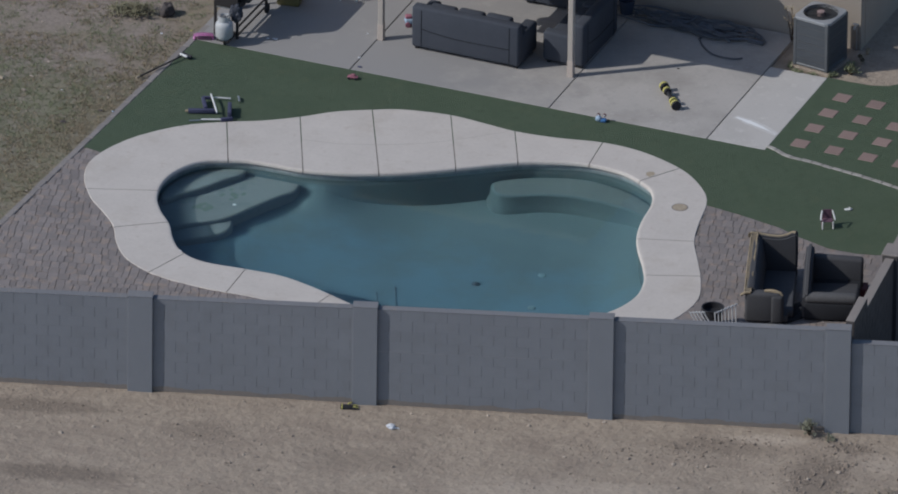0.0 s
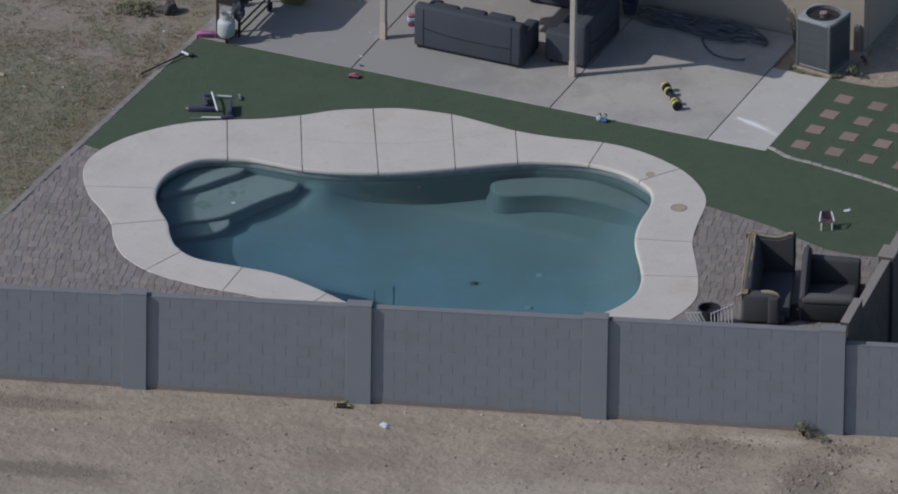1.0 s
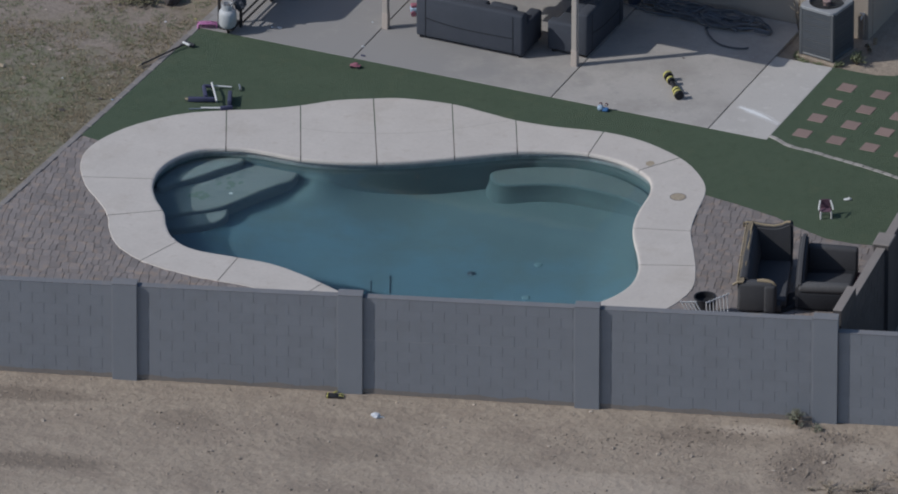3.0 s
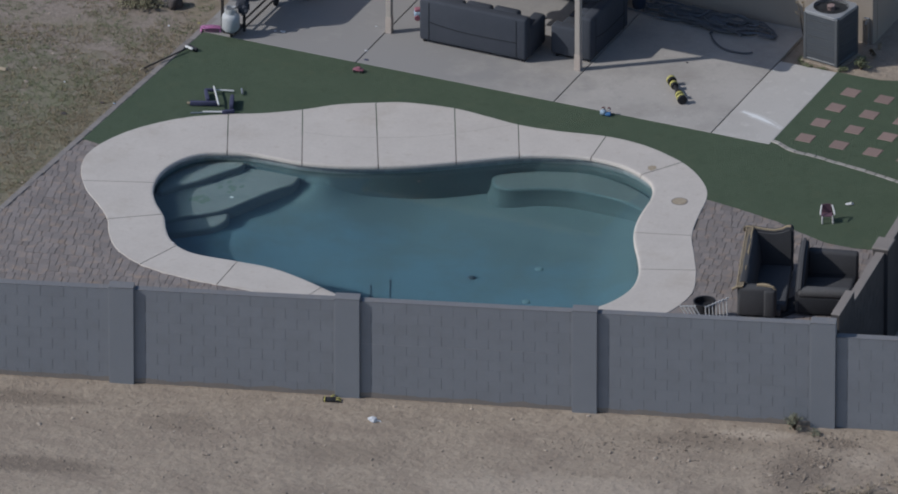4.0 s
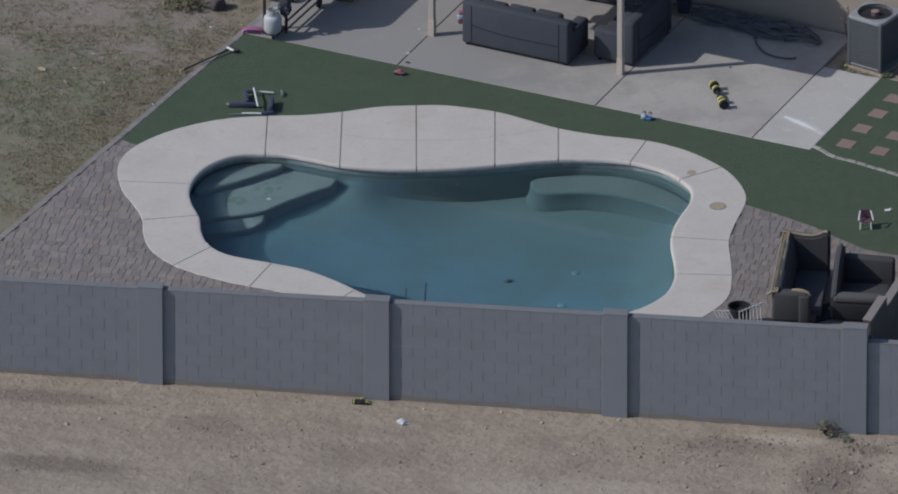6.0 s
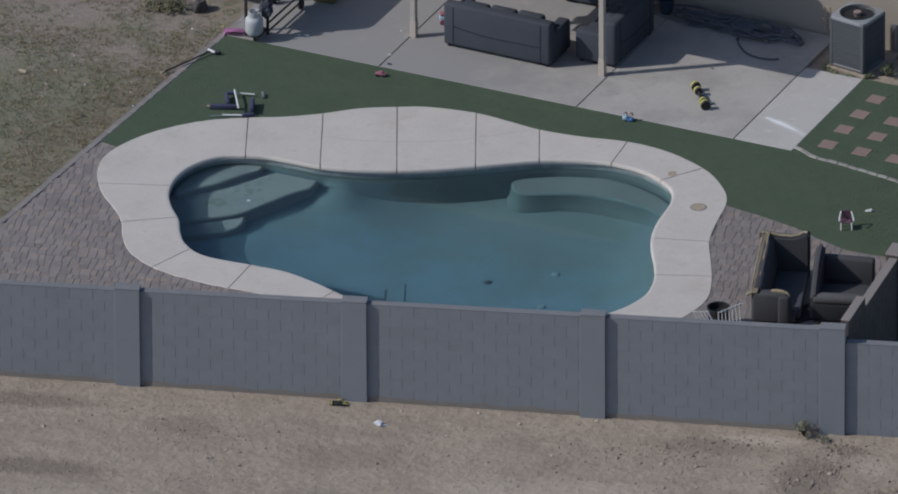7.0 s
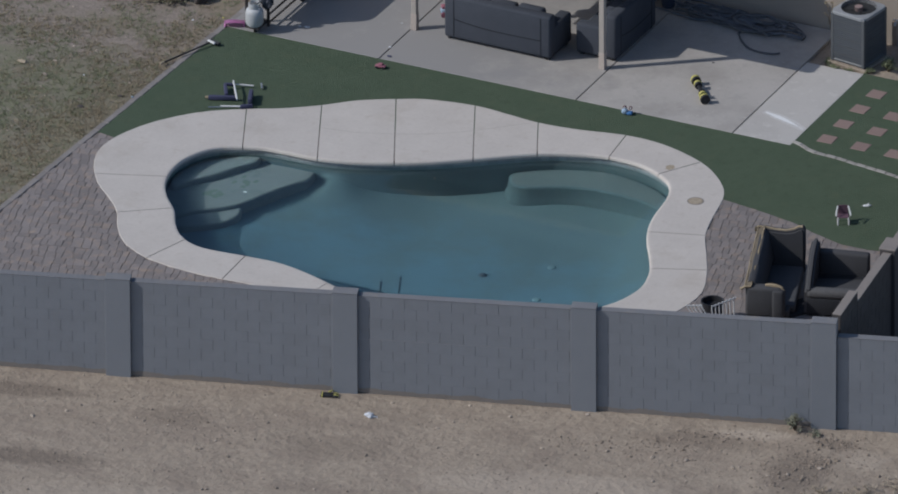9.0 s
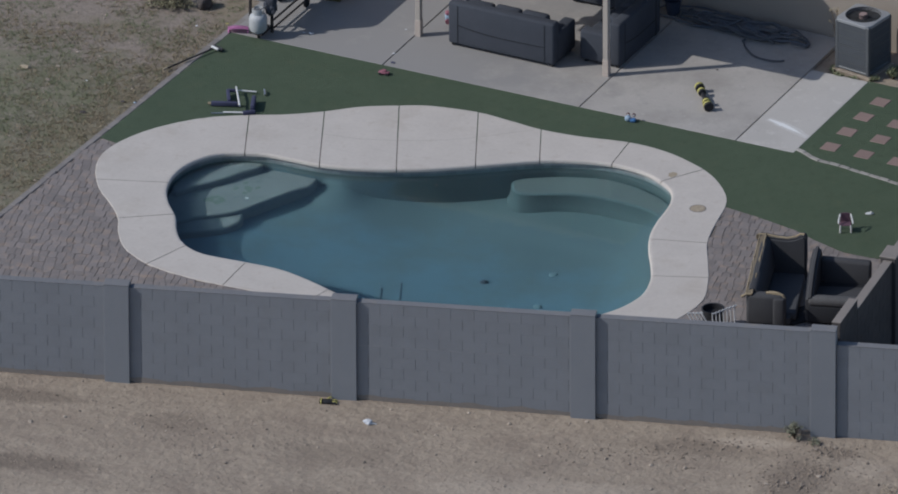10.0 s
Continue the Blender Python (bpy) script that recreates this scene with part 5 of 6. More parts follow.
def scoop():
    """A pink plastic lid propped up on its edge, dark underneath."""
    s = thing("pink_lid", pose(-10.88, 0.03, 0.0, 0, 0, 25), "pink plastic lid propped beside the gas tank", "toy")
    bm = bmesh.new()
    n, mrow = 14, 5
    g = []
    for i in range(n + 1):
        u = 2 * i / n - 1
        g.append([])
        for j in range(mrow + 1):
            v = j / mrow
            g[-1].append(bm.verts.new((u * 0.18, 0.17 * v - 0.05 * (1 - u * u) * (1 - v), 0.02 + 0.085 * (1 - 0.5 * u * u) * (1 - v * v * 0.45))))
    for a, b in zip(g, g[1:]):
        for j in range(mrow):
            bm.faces.new((a[j], b[j], b[j + 1], a[j + 1]))
    bmesh.ops.solidify(bm, geom=bm.faces[:], thickness=0.008)
    part("shell", bm, M_PINK, s, smooth=True)
    for x in (-0.17, 0.17):
        part("foot_rim", boxed(x - 0.012, x + 0.012, -0.01, 0.11, 0.0, 0.035, bevel=0.004), M_PINK, s)


scoop()
tote = thing("storage_tote", pose(-10.02, 2.02, 0, 0, 0, 8), "olive-yellow plastic tote behind the grill, toned as shaded", "tote")
bm = boxed(-0.24, 0.24, -0.18, 0.18, 0.0, 0.40, bevel=0.03, seg=2)
for v in bm.verts:
    v.co.x *= 0.85 + 0.4 * v.co.z
    v.co.y *= 0.85 + 0.4 * v.co.z
part("body", bm, M_OLIVE, tote, smooth=True)
part("lid", boxed(-0.27, 0.27, -0.21, 0.21, 0.39, 0.43, bevel=0.012), M_OLIVE, tote)
stool = thing("stool", pose(-9.10, 2.64, 0, 0, 0, 12), "white plastic child stool on the patio", "stool")
part("seat", boxed(-0.15, 0.15, -0.15, 0.15, 0.27, 0.30, bevel=0.012), M_WHITE, stool)
for sx in (-1, 1):
    for sy in (-1, 1):
        part("leg", tubed([(sx * 0.15, sy * 0.15, 0), (sx * 0.12, sy * 0.12, 0.28)], [0.018, 0.022], 8), M_WHITE, stool)


# ---------------------------------------------------------------- toys
def barbell():
    d = Vector((0.50, -0.66, 0)).normalized()
    m = Matrix.Translation((-2.53, 1.46, 0.0)) @ Matrix.Rotation(math.atan2(d.y, d.x), 4, 'Z') @ Matrix.Diagonal((0.93, 0.76, 0.76, 1))
    b = thing("toy_barbell", m, "yellow and black toy barbell on the patio", "toy barbell")
    part("bar", tubed([(-0.06, 0, 0.115), (0.92, 0, 0.115)], 0.02, 12), M_BLACK, b)
    for x, r, col in ((0.0, 0.115, M_YELLOW), (0.065, 0.112, M_BLACK), (0.20, 0.098, M_YELLOW), (0.26, 0.09, M_BLACK),
                      (0.60, 0.09, M_BLACK), (0.66, 0.098, M_YELLOW), (0.80, 0.112, M_YELLOW), (0.865, 0.115, M_BLACK)):
        rot = pose(x, 0, 0.115, 0, 90, 0)
        part("weight", lathe(bmesh.new(), [(0.03, -0.03), (r * 0.92, -0.03), (r, -0.02), (r, 0.02), (r * 0.92, 0.03), (0.03, 0.03)], 24, rot), col, b, smooth=True)
    part("sleeve", lathe(bmesh.new(), [(0.045, 0.30), (0.05, 0.31), (0.05, 0.55), (0.045, 0.56)], 16, pose(0, 0, 0.115, 0, 90, 0)), M_BLACK, b)


barbell()


def kid_chair(m, label, cloth):
    """A very small chair: white tube legs and arms, cloth seat and back."""
    c = thing("child_chair", m, label, "child chair")
    for x in (-0.09, 0.09):
        k = 1 if x > 0 else -1
        part("front_leg", tubed([(x, -0.08, 0.0), (x, -0.075, 0.08), (x - 0.005 * k, -0.06, 0.16)], 0.015, 8), M_WHITE, c)
        part("rear_leg", tubed([(x, 0.09, 0.0), (x, 0.08, 0.16)], 0.012, 8), M_MAUVE, c)
        part("arm", tubed([(x + 0.030 * k, -0.07, 0.20), (x + 0.022 * k, 0.0, 0.25), (x - 0.004 * k, 0.09, 0.33)], 0.014, 8), M_WHITE, c)
    part("seat", boxed(-0.09, 0.09, -0.07, 0.09, 0.145, 0.165, bevel=0.006), cloth, c)
    bm = boxed(-0.085, 0.085, 0.0, 0.014, 0.16, 0.335, bevel=0.006)
    for v in bm.verts:
        v.co.y += 0.075 + (v.co.z - 0.16) * 0.10
    part("back_cloth", bm, cloth, c)
    part("top_tube", tubed([(-0.09, 0.098, 0.335), (0.0, 0.102, 0.345), (0.09, 0.098, 0.335)], 0.011, 8), M_MAUVE, c)
    return c


kid_chair(pose(2.10, -2.35, 0.0, 0, 0, 27) @ Matrix.Diagonal((1.05, 1.0, 0.86, 1)), "white tube child chair with mauve cloth on the turf", M_MAUVE)


def tipped_chair():
    """A navy folding chair lying on its side on the turf."""
    ox, oy = -9.70, -2.55
    c = thing("tipped_chair", pose(ox, oy, 0.0), "navy cloth folding chair lying on its side", "child chair")

    def bar(name, pts, r, material, label=""):
        return part(name, tubed([(x - ox, y - oy, z) for x, y, z in pts], r, 8), material, c, label, smooth=True)

    def slab(name, p, q, thick, z0, z1, label=""):
        d = Vector((q[0] - p[0], q[1] - p[1], 0))
        m = Matrix.Translation((p[0] - ox, p[1] - oy, 0)) @ Matrix.Rotation(math.atan2(d.y, d.x), 4, 'Z')
        return part(name, boxed(0, d.length, -thick / 2, thick / 2, z0, z1, bevel=0.012, seg=2, m=m), M_NAVY, c, label, smooth=True)
    slab("seat_cloth", (-10.02, -2.75), (-9.55, -2.57), 0.07, 0.01, 0.09, "rolled navy seat cloth")
    slab("back_cloth", (-9.94, -2.25), (-9.74, -2.60), 0.06, 0.02, 0.12)
    slab("back_edge", (-9.95, -2.24), (-9.80, -2.19), 0.04, 0.06, 0.12)
    slab("arm_cloth", (-9.25, -2.68), (-9.40, -2.30), 0.07, 0.0, 0.14)
    slab("arm_foot", (-9.36, -2.83), (-9.18, -2.70), 0.06, 0.0, 0.07)
    bar("crossbar", [(-9.84, -2.12, 0.12), (-9.66, -2.42, 0.13), (-9.48, -2.71, 0.10)], 0.017, M_WHITE)
    bar("tube", [(-9.97, -2.17, 0.06), (-9.77, -2.08, 0.05)], 0.010, M_STEEL, "thin steel tube")
    bar("tube", [(-9.77, -2.08, 0.05), (-9.51, -1.99, 0.04)], 0.016, M_WHITE)
    bar("tube", [(-9.69, -2.94, 0.03), (-9.32, -2.80, 0.04)], 0.016, M_WHITE)
    bar("tube", [(-9.88, -3.04, 0.015), (-9.69, -2.95, 0.02)], 0.010, M_STEEL, "thin steel tube")
    bar("foot_cap", [(-10.07, -2.775, 0.05), (-10.02, -2.755, 0.05)], 0.026, M_FOAM, "tan rubber foot cap")
    bar("leg_end", [(-9.42, -1.86, 0.04), (-9.37, -1.94, 0.05), (-9.33, -2.02, 0.03)], 0.019, M_STEEL, "loose steel leg end")


tipped_chair()


def push_broom():
    b = thing("push_broom", pose(0, 0, 0), "push broom with dark handle and white head", "broom")
    part("handle", tubed([(-11.37, -1.84, 0.03), (-11.16, -1.32, 0.04), (-10.945, -0.79, 0.055)], 0.016, 8), M_IRON, b)
    part("grip", tubed([(-11.39, -1.90, 0.03), (-11.36, -1.81, 0.03)], 0.019, 8), M_LIDTAN, b, "pale worn grip")
    bm = boxed(-0.095, 0.085, -0.022, 0.022, 0.0, 0.04, bevel=0.012, m=pose(-10.915, -0.79, 0.05, 35, 0, -20))
    part("head", bm, M_WHITE, b, "white plastic head")
    bm = boxed(-0.105, 0.105, -0.04, 0.03, -0.05, 0.0, bevel=0.008, m=pose(-10.885, -0.745, 0.06, 35, 0, -20))
    part("bristles", bm, M_BLACK, b, "black bristles")


push_broom()


def toy_car(name, m, label, body, trim, s=1.0):
    c = thing(name, m, label, "toy car")
    bm = boxed(-0.12 * s, 0.12 * s, -0.055 * s, 0.055 * s, 0.025 * s, 0.075 * s, bevel=0.02 * s, seg=2)
    part("body", bm, body, c, smooth=True)
    bm = boxed(-0.05 * s, 0.06 * s, -0.045 * s, 0.045 * s, 0.065 * s, 0.115 * s, bevel=0.02 * s, seg=2)
    part("cabin", bm, trim, c, smooth=True)
    for x in (-0.075, 0.075):
        for y in (-0.058, 0.058):
            part("wheel", lathe(bmesh.new(), [(0.008 * s, -0.012 * s), (0.03 * s, -0.012 * s), (0.03 * s, 0.012 * s), (0.008 * s, 0.012 * s)], 14, pose(x * s, y * s, 0.03 * s, 90, 0, 0)), M_BLACK, c)
    return c


toy_car("toy_car", pose(-7.83, -0.33, 0, 0, 0, 8), "pink plastic toy car on the turf", M_DULLPINK, M_DULLPINK, 0.8)
truck = thing("toy_truck", pose(-3.13, -0.13, 0, 0, 0, 10), "blue and white toy truck tipped over at the turf edge", "toy truck")
part("body", rounded(-0.085, 0.03, -0.055, 0.055, 0.0, 0.105, 0.045), M_PALEBLUE, truck, smooth=True)
part("bed", rounded(0.01, 0.115, -0.05, 0.05, 0.0, 0.06, 0.022), M_BLUE, truck, smooth=True)
for x in (-0.03, 0.075):
    w = part("wheel", lathe(bmesh.new(), [(0.008, -0.014), (0.030, -0.014), (0.032, 0.0), (0.030, 0.014), (0.008, 0.014)], 16, pose(x, 0.02, 0.12, 90, 0, 0)), M_MAROON, truck)
    part("hub_cap", lathe(bmesh.new(), [(0.004, 0.014), (0.017, 0.016), (0.012, 0.021)], 14, pose(x, 0.02, 0.12, 90, 0, 0)), M_WHITE, w, "white wheel centre")
ride = thing("ride_on_toy", pose(-7.66, 2.06, 0, 0, 0, 30) @ Matrix.Scale(0.82, 4), "red, white and blue ride-on toy", "ride-on toy")
part("body", rounded(-0.16, 0.16, -0.09, 0.09, 0.06, 0.19, 0.04), M_PALEBLUE, ride, smooth=True)
part("seat", rounded(-0.15, 0.0, -0.07, 0.07, 0.18, 0.26, 0.03), M_DULLPINK, ride, smooth=True)
part("hood", rounded(0.02, 0.17, -0.08, 0.08, 0.17, 0.30, 0.04), M_WHITE, ride, smooth=True)
for x in (-0.10, 0.11):
    for y in (-0.10, 0.10):
        part("wheel", lathe(bmesh.new(), [(0.01, -0.02), (0.06, -0.02), (0.06, 0.02), (0.01, 0.02)], 16, pose(x, y, 0.06, 90, 0, 0)), M_DULLPINK, ride)


def sandal():
    s = thing("sandal", pose(2.20, -1.58, 0, 0, 0, 30), "small white child sandal on the turf", "sandal")
    bm = lathe(bmesh.new(), [(0.035, 0.0), (0.04, 0.008), (0.035, 0.018)], 18)
    for v in bm.verts:
        v.co.x *= 2.0
    part("sole", bm, M_WHITE, s)
    part("strap", tubed([(0.02, -0.036, 0.015), (0.025, -0.02, 0.04), (0.025, 0.02, 0.04), (0.02, 0.036, 0.015)], 0.008, 6), M_WHITE, s)


sandal()


# ---------------------------------------------------------------- hose pile against the house
def hose_pile():
    h = thing("hose_pile", pose(0, 0, 0), "tangled black hoses heaped along the shaded house wall", "hose")
    rnd = random.Random(5)
    for k in range(24):
        u = k / 23
        cx, cy = -3.75 + 1.72 * u + rnd.uniform(-0.12, 0.12), 4.02 - 0.10 * u + rnd.uniform(-0.10, 0.06)
        a, b = rnd.uniform(0.40, 0.95 - 0.45 * u), rnd.uniform(0.08, 0.30)
        t0, turn, tilt = rnd.uniform(0, 6.3), rnd.uniform(4, 9), rnd.uniform(0.02, 0.07)
        pts = []
        for i in range(44):
            t = t0 + turn * i / 43
            x = cx + a * math.cos(t) + 0.05 * math.sin(3 * t + k)
            y = min(4.38, cy + b * math.sin(t) + 0.03 * math.sin(5 * t))
            pts.append((x, y, 0.03 + 0.012 * (k % 7) + tilt * (1 + math.sin(2.3 * t + k)) * 0.5 + 0.10 * max(0.0, y - 3.95)))
        part("hose_coil", tubed(pts, rnd.choice((0.011, 0.014, 0.019)), 8), M_HOSE if k % 3 else M_HOSE_BLUE, h, smooth=True)
    tail = spline([(-2.66, 3.62), (-2.62, 3.48), (-2.49, 3.30), (-2.25, 3.10), (-1.95, 3.05), (-1.69, 3.16), (-1.6, 3.6), (-2.2, 3.9)], 6)[:31]
    part("hose_end", tubed([(x, y, 0.022) for x, y in tail], 0.017, 8), M_HOSE, h, smooth=True)


hose_pile()


pail = thing("blue_pail", pose(-4.28, 4.05, 0, 0, 0, 15), "dull blue plastic pail against the house wall", "pail")
part("body", lathe(bmesh.new(), [(0.11, 0.0), (0.145, 0.25), (0.155, 0.255), (0.155, 0.275), (0.135, 0.27), (0.105, 0.03)], 24), M_DULLBLUE, pail, smooth=True)
part("handle", tubed([(0.15 * math.cos(t), -0.02 - 0.05 * math.sin(t), 0.26 + 0.09 * math.sin(t)) for t in np.linspace(0, math.pi, 12)], 0.005, 6), M_STEEL, pail)
for x, y, col, r, lab in ((-8.03, 0.48, M_PAPER, 0.02, "scrap of white paper on the patio joint"), (-8.26, 1.43, M_PAPER, 0.013, "small white scrap on the patio slab"),
                          (-7.88, 0.14, M_NAVY, 0.028, "small dark bottle cap on the patio"), (-9.70, 0.55, M_PAPER, 0.035, "crumpled white wrapper at the grill's shade"),
                          (-9.83, 0.53, M_PAPER, 0.02, "crumpled white wrapper at the grill's shade"), (-11.70, 0.02, M_PAPER, 0.018, "small white scrap in the dry yard"),
                          (-11.24, 0.33, M_YELLOW, 0.018, "small yellow plastic piece on the edging"), (-11.28, -3.23, M_PALEBLUE, 0.018, "pale blue plastic scrap on the edging"),
                          (-11.96, -3.91, M_BOULDER, 0.04, "brown stone in the dry yard"), (-11.51, -3.24, M_BOULDER, 0.035, "brown stone in the dry yard"),
                          (-13.67, -2.77, M_LIDTAN, 0.06, "pale flat stone in the dry yard"), (-13.09, -3.03, M_ROCK, 0.035, "pale flat stone in the dry yard"),
                          (-12.47, -2.75, M_PAPER, 0.016, "small white scrap in the dry yard"), (-13.17, -2.48, M_ROCK, 0.03, "pale flat stone in the dry yard"),
                          (-8.08, -7.74, M_PAPER, 0.016, "small white scrap on the pool edge"), (-2.60, 2.35, M_BLACK, 0.018, "small dark pebble on the patio")):
    bm = bmesh.new()
    bmesh.ops.create_icosphere(bm, subdivisions=2, radius=r)
    for v in bm.verts:
        k = 1 + 0.6 * noise.noise(v.co * 30 + Vector((x, y, 0)))
        v.co = Vector((v.co.x * 1.5 * k, v.co.y * k, max(0.0, v.co.z * 0.5 * k + r * 0.35)))
    o = part("scrap", bm, col)
    o.location = (x, y, (ground_height(x, y) if x < edge_x(y) - 0.15 else 0.001))
    tagged(o, lab, "stone" if "stone" in lab else "litter")


# ---------------------------------------------------------------- pool fittings
def pool_bits():
    for x, y, z, lab in ((-2.38, -4.75, -1.45, ""), (-2.09, -5.98, -1.45, "")):
        f = thing("floor_fitting", pose(x, y, z), "round white fitting on the pool floor", "pool fitting", group="pool floor fittings")
        part("cover", lathe(bmesh.new(), [(0.075, 0.0), (0.075, 0.015), (0.06, 0.025), (0.02, 0.03)], 20), M_HAZED_FITTING, f)
    d = thing("pool_cleaner", pose(-3.31, -5.58, depth_at(-3.31, -5.58)), "dark pool cleaner head on the floor", "pool cleaner")
    part("body", lathe(bmesh.new(), [(0.05, 0.0), (0.058, 0.03), (0.04, 0.06), (0.02, 0.07)], 16), M_HAZED_DARK, d)
    part("skirt", lathe(bmesh.new(), [(0.075, 0.0), (0.075, 0.01), (0.05, 0.015)], 16), M_HAZED_DARK, d)
    for x0, y0, x1, y1 in ((-4.765, -6.66, -4.25, -7.85), (-4.54, -6.33, -3.90, -7.85)):
        p = thing("pool_pole", pose(0, 0, 0), "thin dark pole lying on the pool floor", "pole", group="poles in the pool")
        a, e = Vector((x0, y0, depth_at(x0, y0) + 0.012)), Vector((x1, y1, depth_at(x1, y1) + 0.012))
        part("shaft", tubed([a, e], 0.006, 8), M_HAZED_DARK, p)
        part("end_cap", tubed([a, a.lerp(e, 0.05)], 0.010, 8), M_HAZED_DARK, p)
    b = thing("drain_cap", pose(-8.13, -5.14, -0.55), "small white cap on the pool step", "cap")
    part("cap", lathe(bmesh.new(), [(0.03, -0.005), (0.035, 0.0), (0.03, 0.012), (0.01, 0.015)], 14), M_WHITE, b)


pool_bits()


def pool_stains():
    """Greenish growth on the wide step."""
    rnd = random.Random(17)
    for cx, cy, n in ((-8.60, -5.47, 9), (-8.29, -4.80, 8)):
        bm = bmesh.new()
        for k in range(n):
            x, y, r = cx + rnd.gauss(0, 0.075), cy + rnd.gauss(0, 0.09), rnd.uniform(0.025, 0.06)
            ring = [bm.verts.new((x + r * (1 + 0.5 * noise.noise(Vector((math.cos(t) * 2 + k, math.sin(t) * 2, cx)))) * math.cos(t),
                                  y + 1.5 * r * (1 + 0.5 * noise.noise(Vector((math.cos(t) * 2, math.sin(t) * 2 + k, cy)))) * math.sin(t), -0.546 + 0.0004 * k)) for t in np.linspace(0, 2 * math.pi, 17)[:-1]]
            bm.faces.new(ring)
        part("algae_patch", bm, M_ALGAE, pool, "thin green algae stain")
    for x, y in ((-5.39, -3.13), (-5.20, -3.59)):
        o = part("floating_scrap", lathe(bmesh.new(), [(0.010, 0.0), (0.014, 0.003), (0.01, 0.005)], 9), M_ROCK)
        o.location = (x, y, WATER_Z)
        tagged(o, "tiny pale scrap floating on the pool water", "litter", "floating scraps")


pool_stains()


# ---------------------------------------------------------------- litter in the lane
def lane_litter():
    z = ground_height(-2.95, -12.38)
    t = thing("work_glove", pose(-2.95, -12.40, z, 0, 0, 20), "yellow and black work glove lying in the dirt", "glove")
    bm = boxed(-0.09, 0.07, -0.06, 0.06, 0.0, 0.06, bevel=0.02, seg=2)
    part("palm", bm, M_BLACK, t, smooth=True)
    for i in range(4):
        part("finger", tubed([(0.06, -0.045 + i * 0.03, 0.03), (0.12, -0.055 + i * 0.037, 0.035), (0.16, -0.06 + i * 0.04, 0.02)], [0.018, 0.017, 0.013], 8), M_YELLOW if i % 2 else M_BLACK, t)
    part("cuff", boxed(-0.15, -0.08, -0.065, 0.065, 0.005, 0.06, bevel=0.015), M_BLACK, t)
    part("cuff_band", boxed(-0.135, -0.10, -0.069, 0.069, 0.004, 0.065, bevel=0.012), M_YELLOW, t)
    part("thumb", tubed([(-0.02, 0.05, 0.04), (0.02, 0.11, 0.05), (0.05, 0.13, 0.05)], [0.02, 0.018, 0.012], 8), M_YELLOW, t)
    z = ground_height(-2.0, -12.8)
    w = thing("crumpled_bag", pose(-1.99, -12.80, z), "crumpled white plastic bag in the dirt", "litter")
    bm = bmesh.new()
    bmesh.ops.create_icosphere(bm, subdivisions=3, radius=0.065)
    for v in bm.verts:
        n_ = noise.noise(v.co * 22) * 0.035 + noise.noise(v.co * 60) * 0.012
        v.co *= 1 + n_ / 0.08
        v.co.z = max(0, v.co.z * 0.7 + 0.033)
        v.co.x *= 1.25
    part("body", bm, M_PAPER, w)
    part("tail", tubed([(0.065, 0.0, 0.02), (0.12, 0.03, 0.015), (0.15, 0.02, 0.005)], [0.02, 0.012, 0.005], 6), M_PAPER, w)


lane_litter()


# ---------------------------------------------------------------- rocks, weeds, dry grass
def icosa(sub):
    """Vertices and triangles of a small ball, to be bent into stones."""
    bm = bmesh.new()
    bmesh.ops.create_icosphere(bm, subdivisions=sub, radius=1.0)
    bm.verts.index_update()
    out = np.array([v.co[:] for v in bm.verts]), [[v.index for v in f.verts] for f in bm.faces]
    bm.free()
    return out


BALL, BALL_FINE = icosa(1), icosa(3)


def stone(r, rnd, ball):
    """The points of one uneven stone."""
    k = np.array((rnd.uniform(0.7, 1.4), rnd.uniform(0.7, 1.4), rnd.uniform(0.45, 0.8)))
    o = Vector((rnd.uniform(0, 50), rnd.uniform(0, 50), 0))
    f = np.array([1 + 0.45 * noise.noise(Vector(v) * 1.3 + o) + 0.1 * noise.noise(Vector(v) * 5 + o) for v in ball[0]])
    return ball[0] * f[:, None] * k * r + np.array((0, 0, r * 0.2))


def scatter(name, places, rnd, label, material=None):
    verts, faces = [], []
    for x, y, r in places:
        base = len(verts)
        verts.extend((stone(r, rnd, BALL) + np.array((x, y, ground_height(x, y)))).tolist())
        faces.extend([[base + i for i in f] for f in BALL[1]])
    me = bpy.data.meshes.new(name)
    me.from_pydata(verts, [], faces)
    me.materials.append(material or M_ROCK)
    return tagged(new(name, me), label, "gravel", kind="stuff")


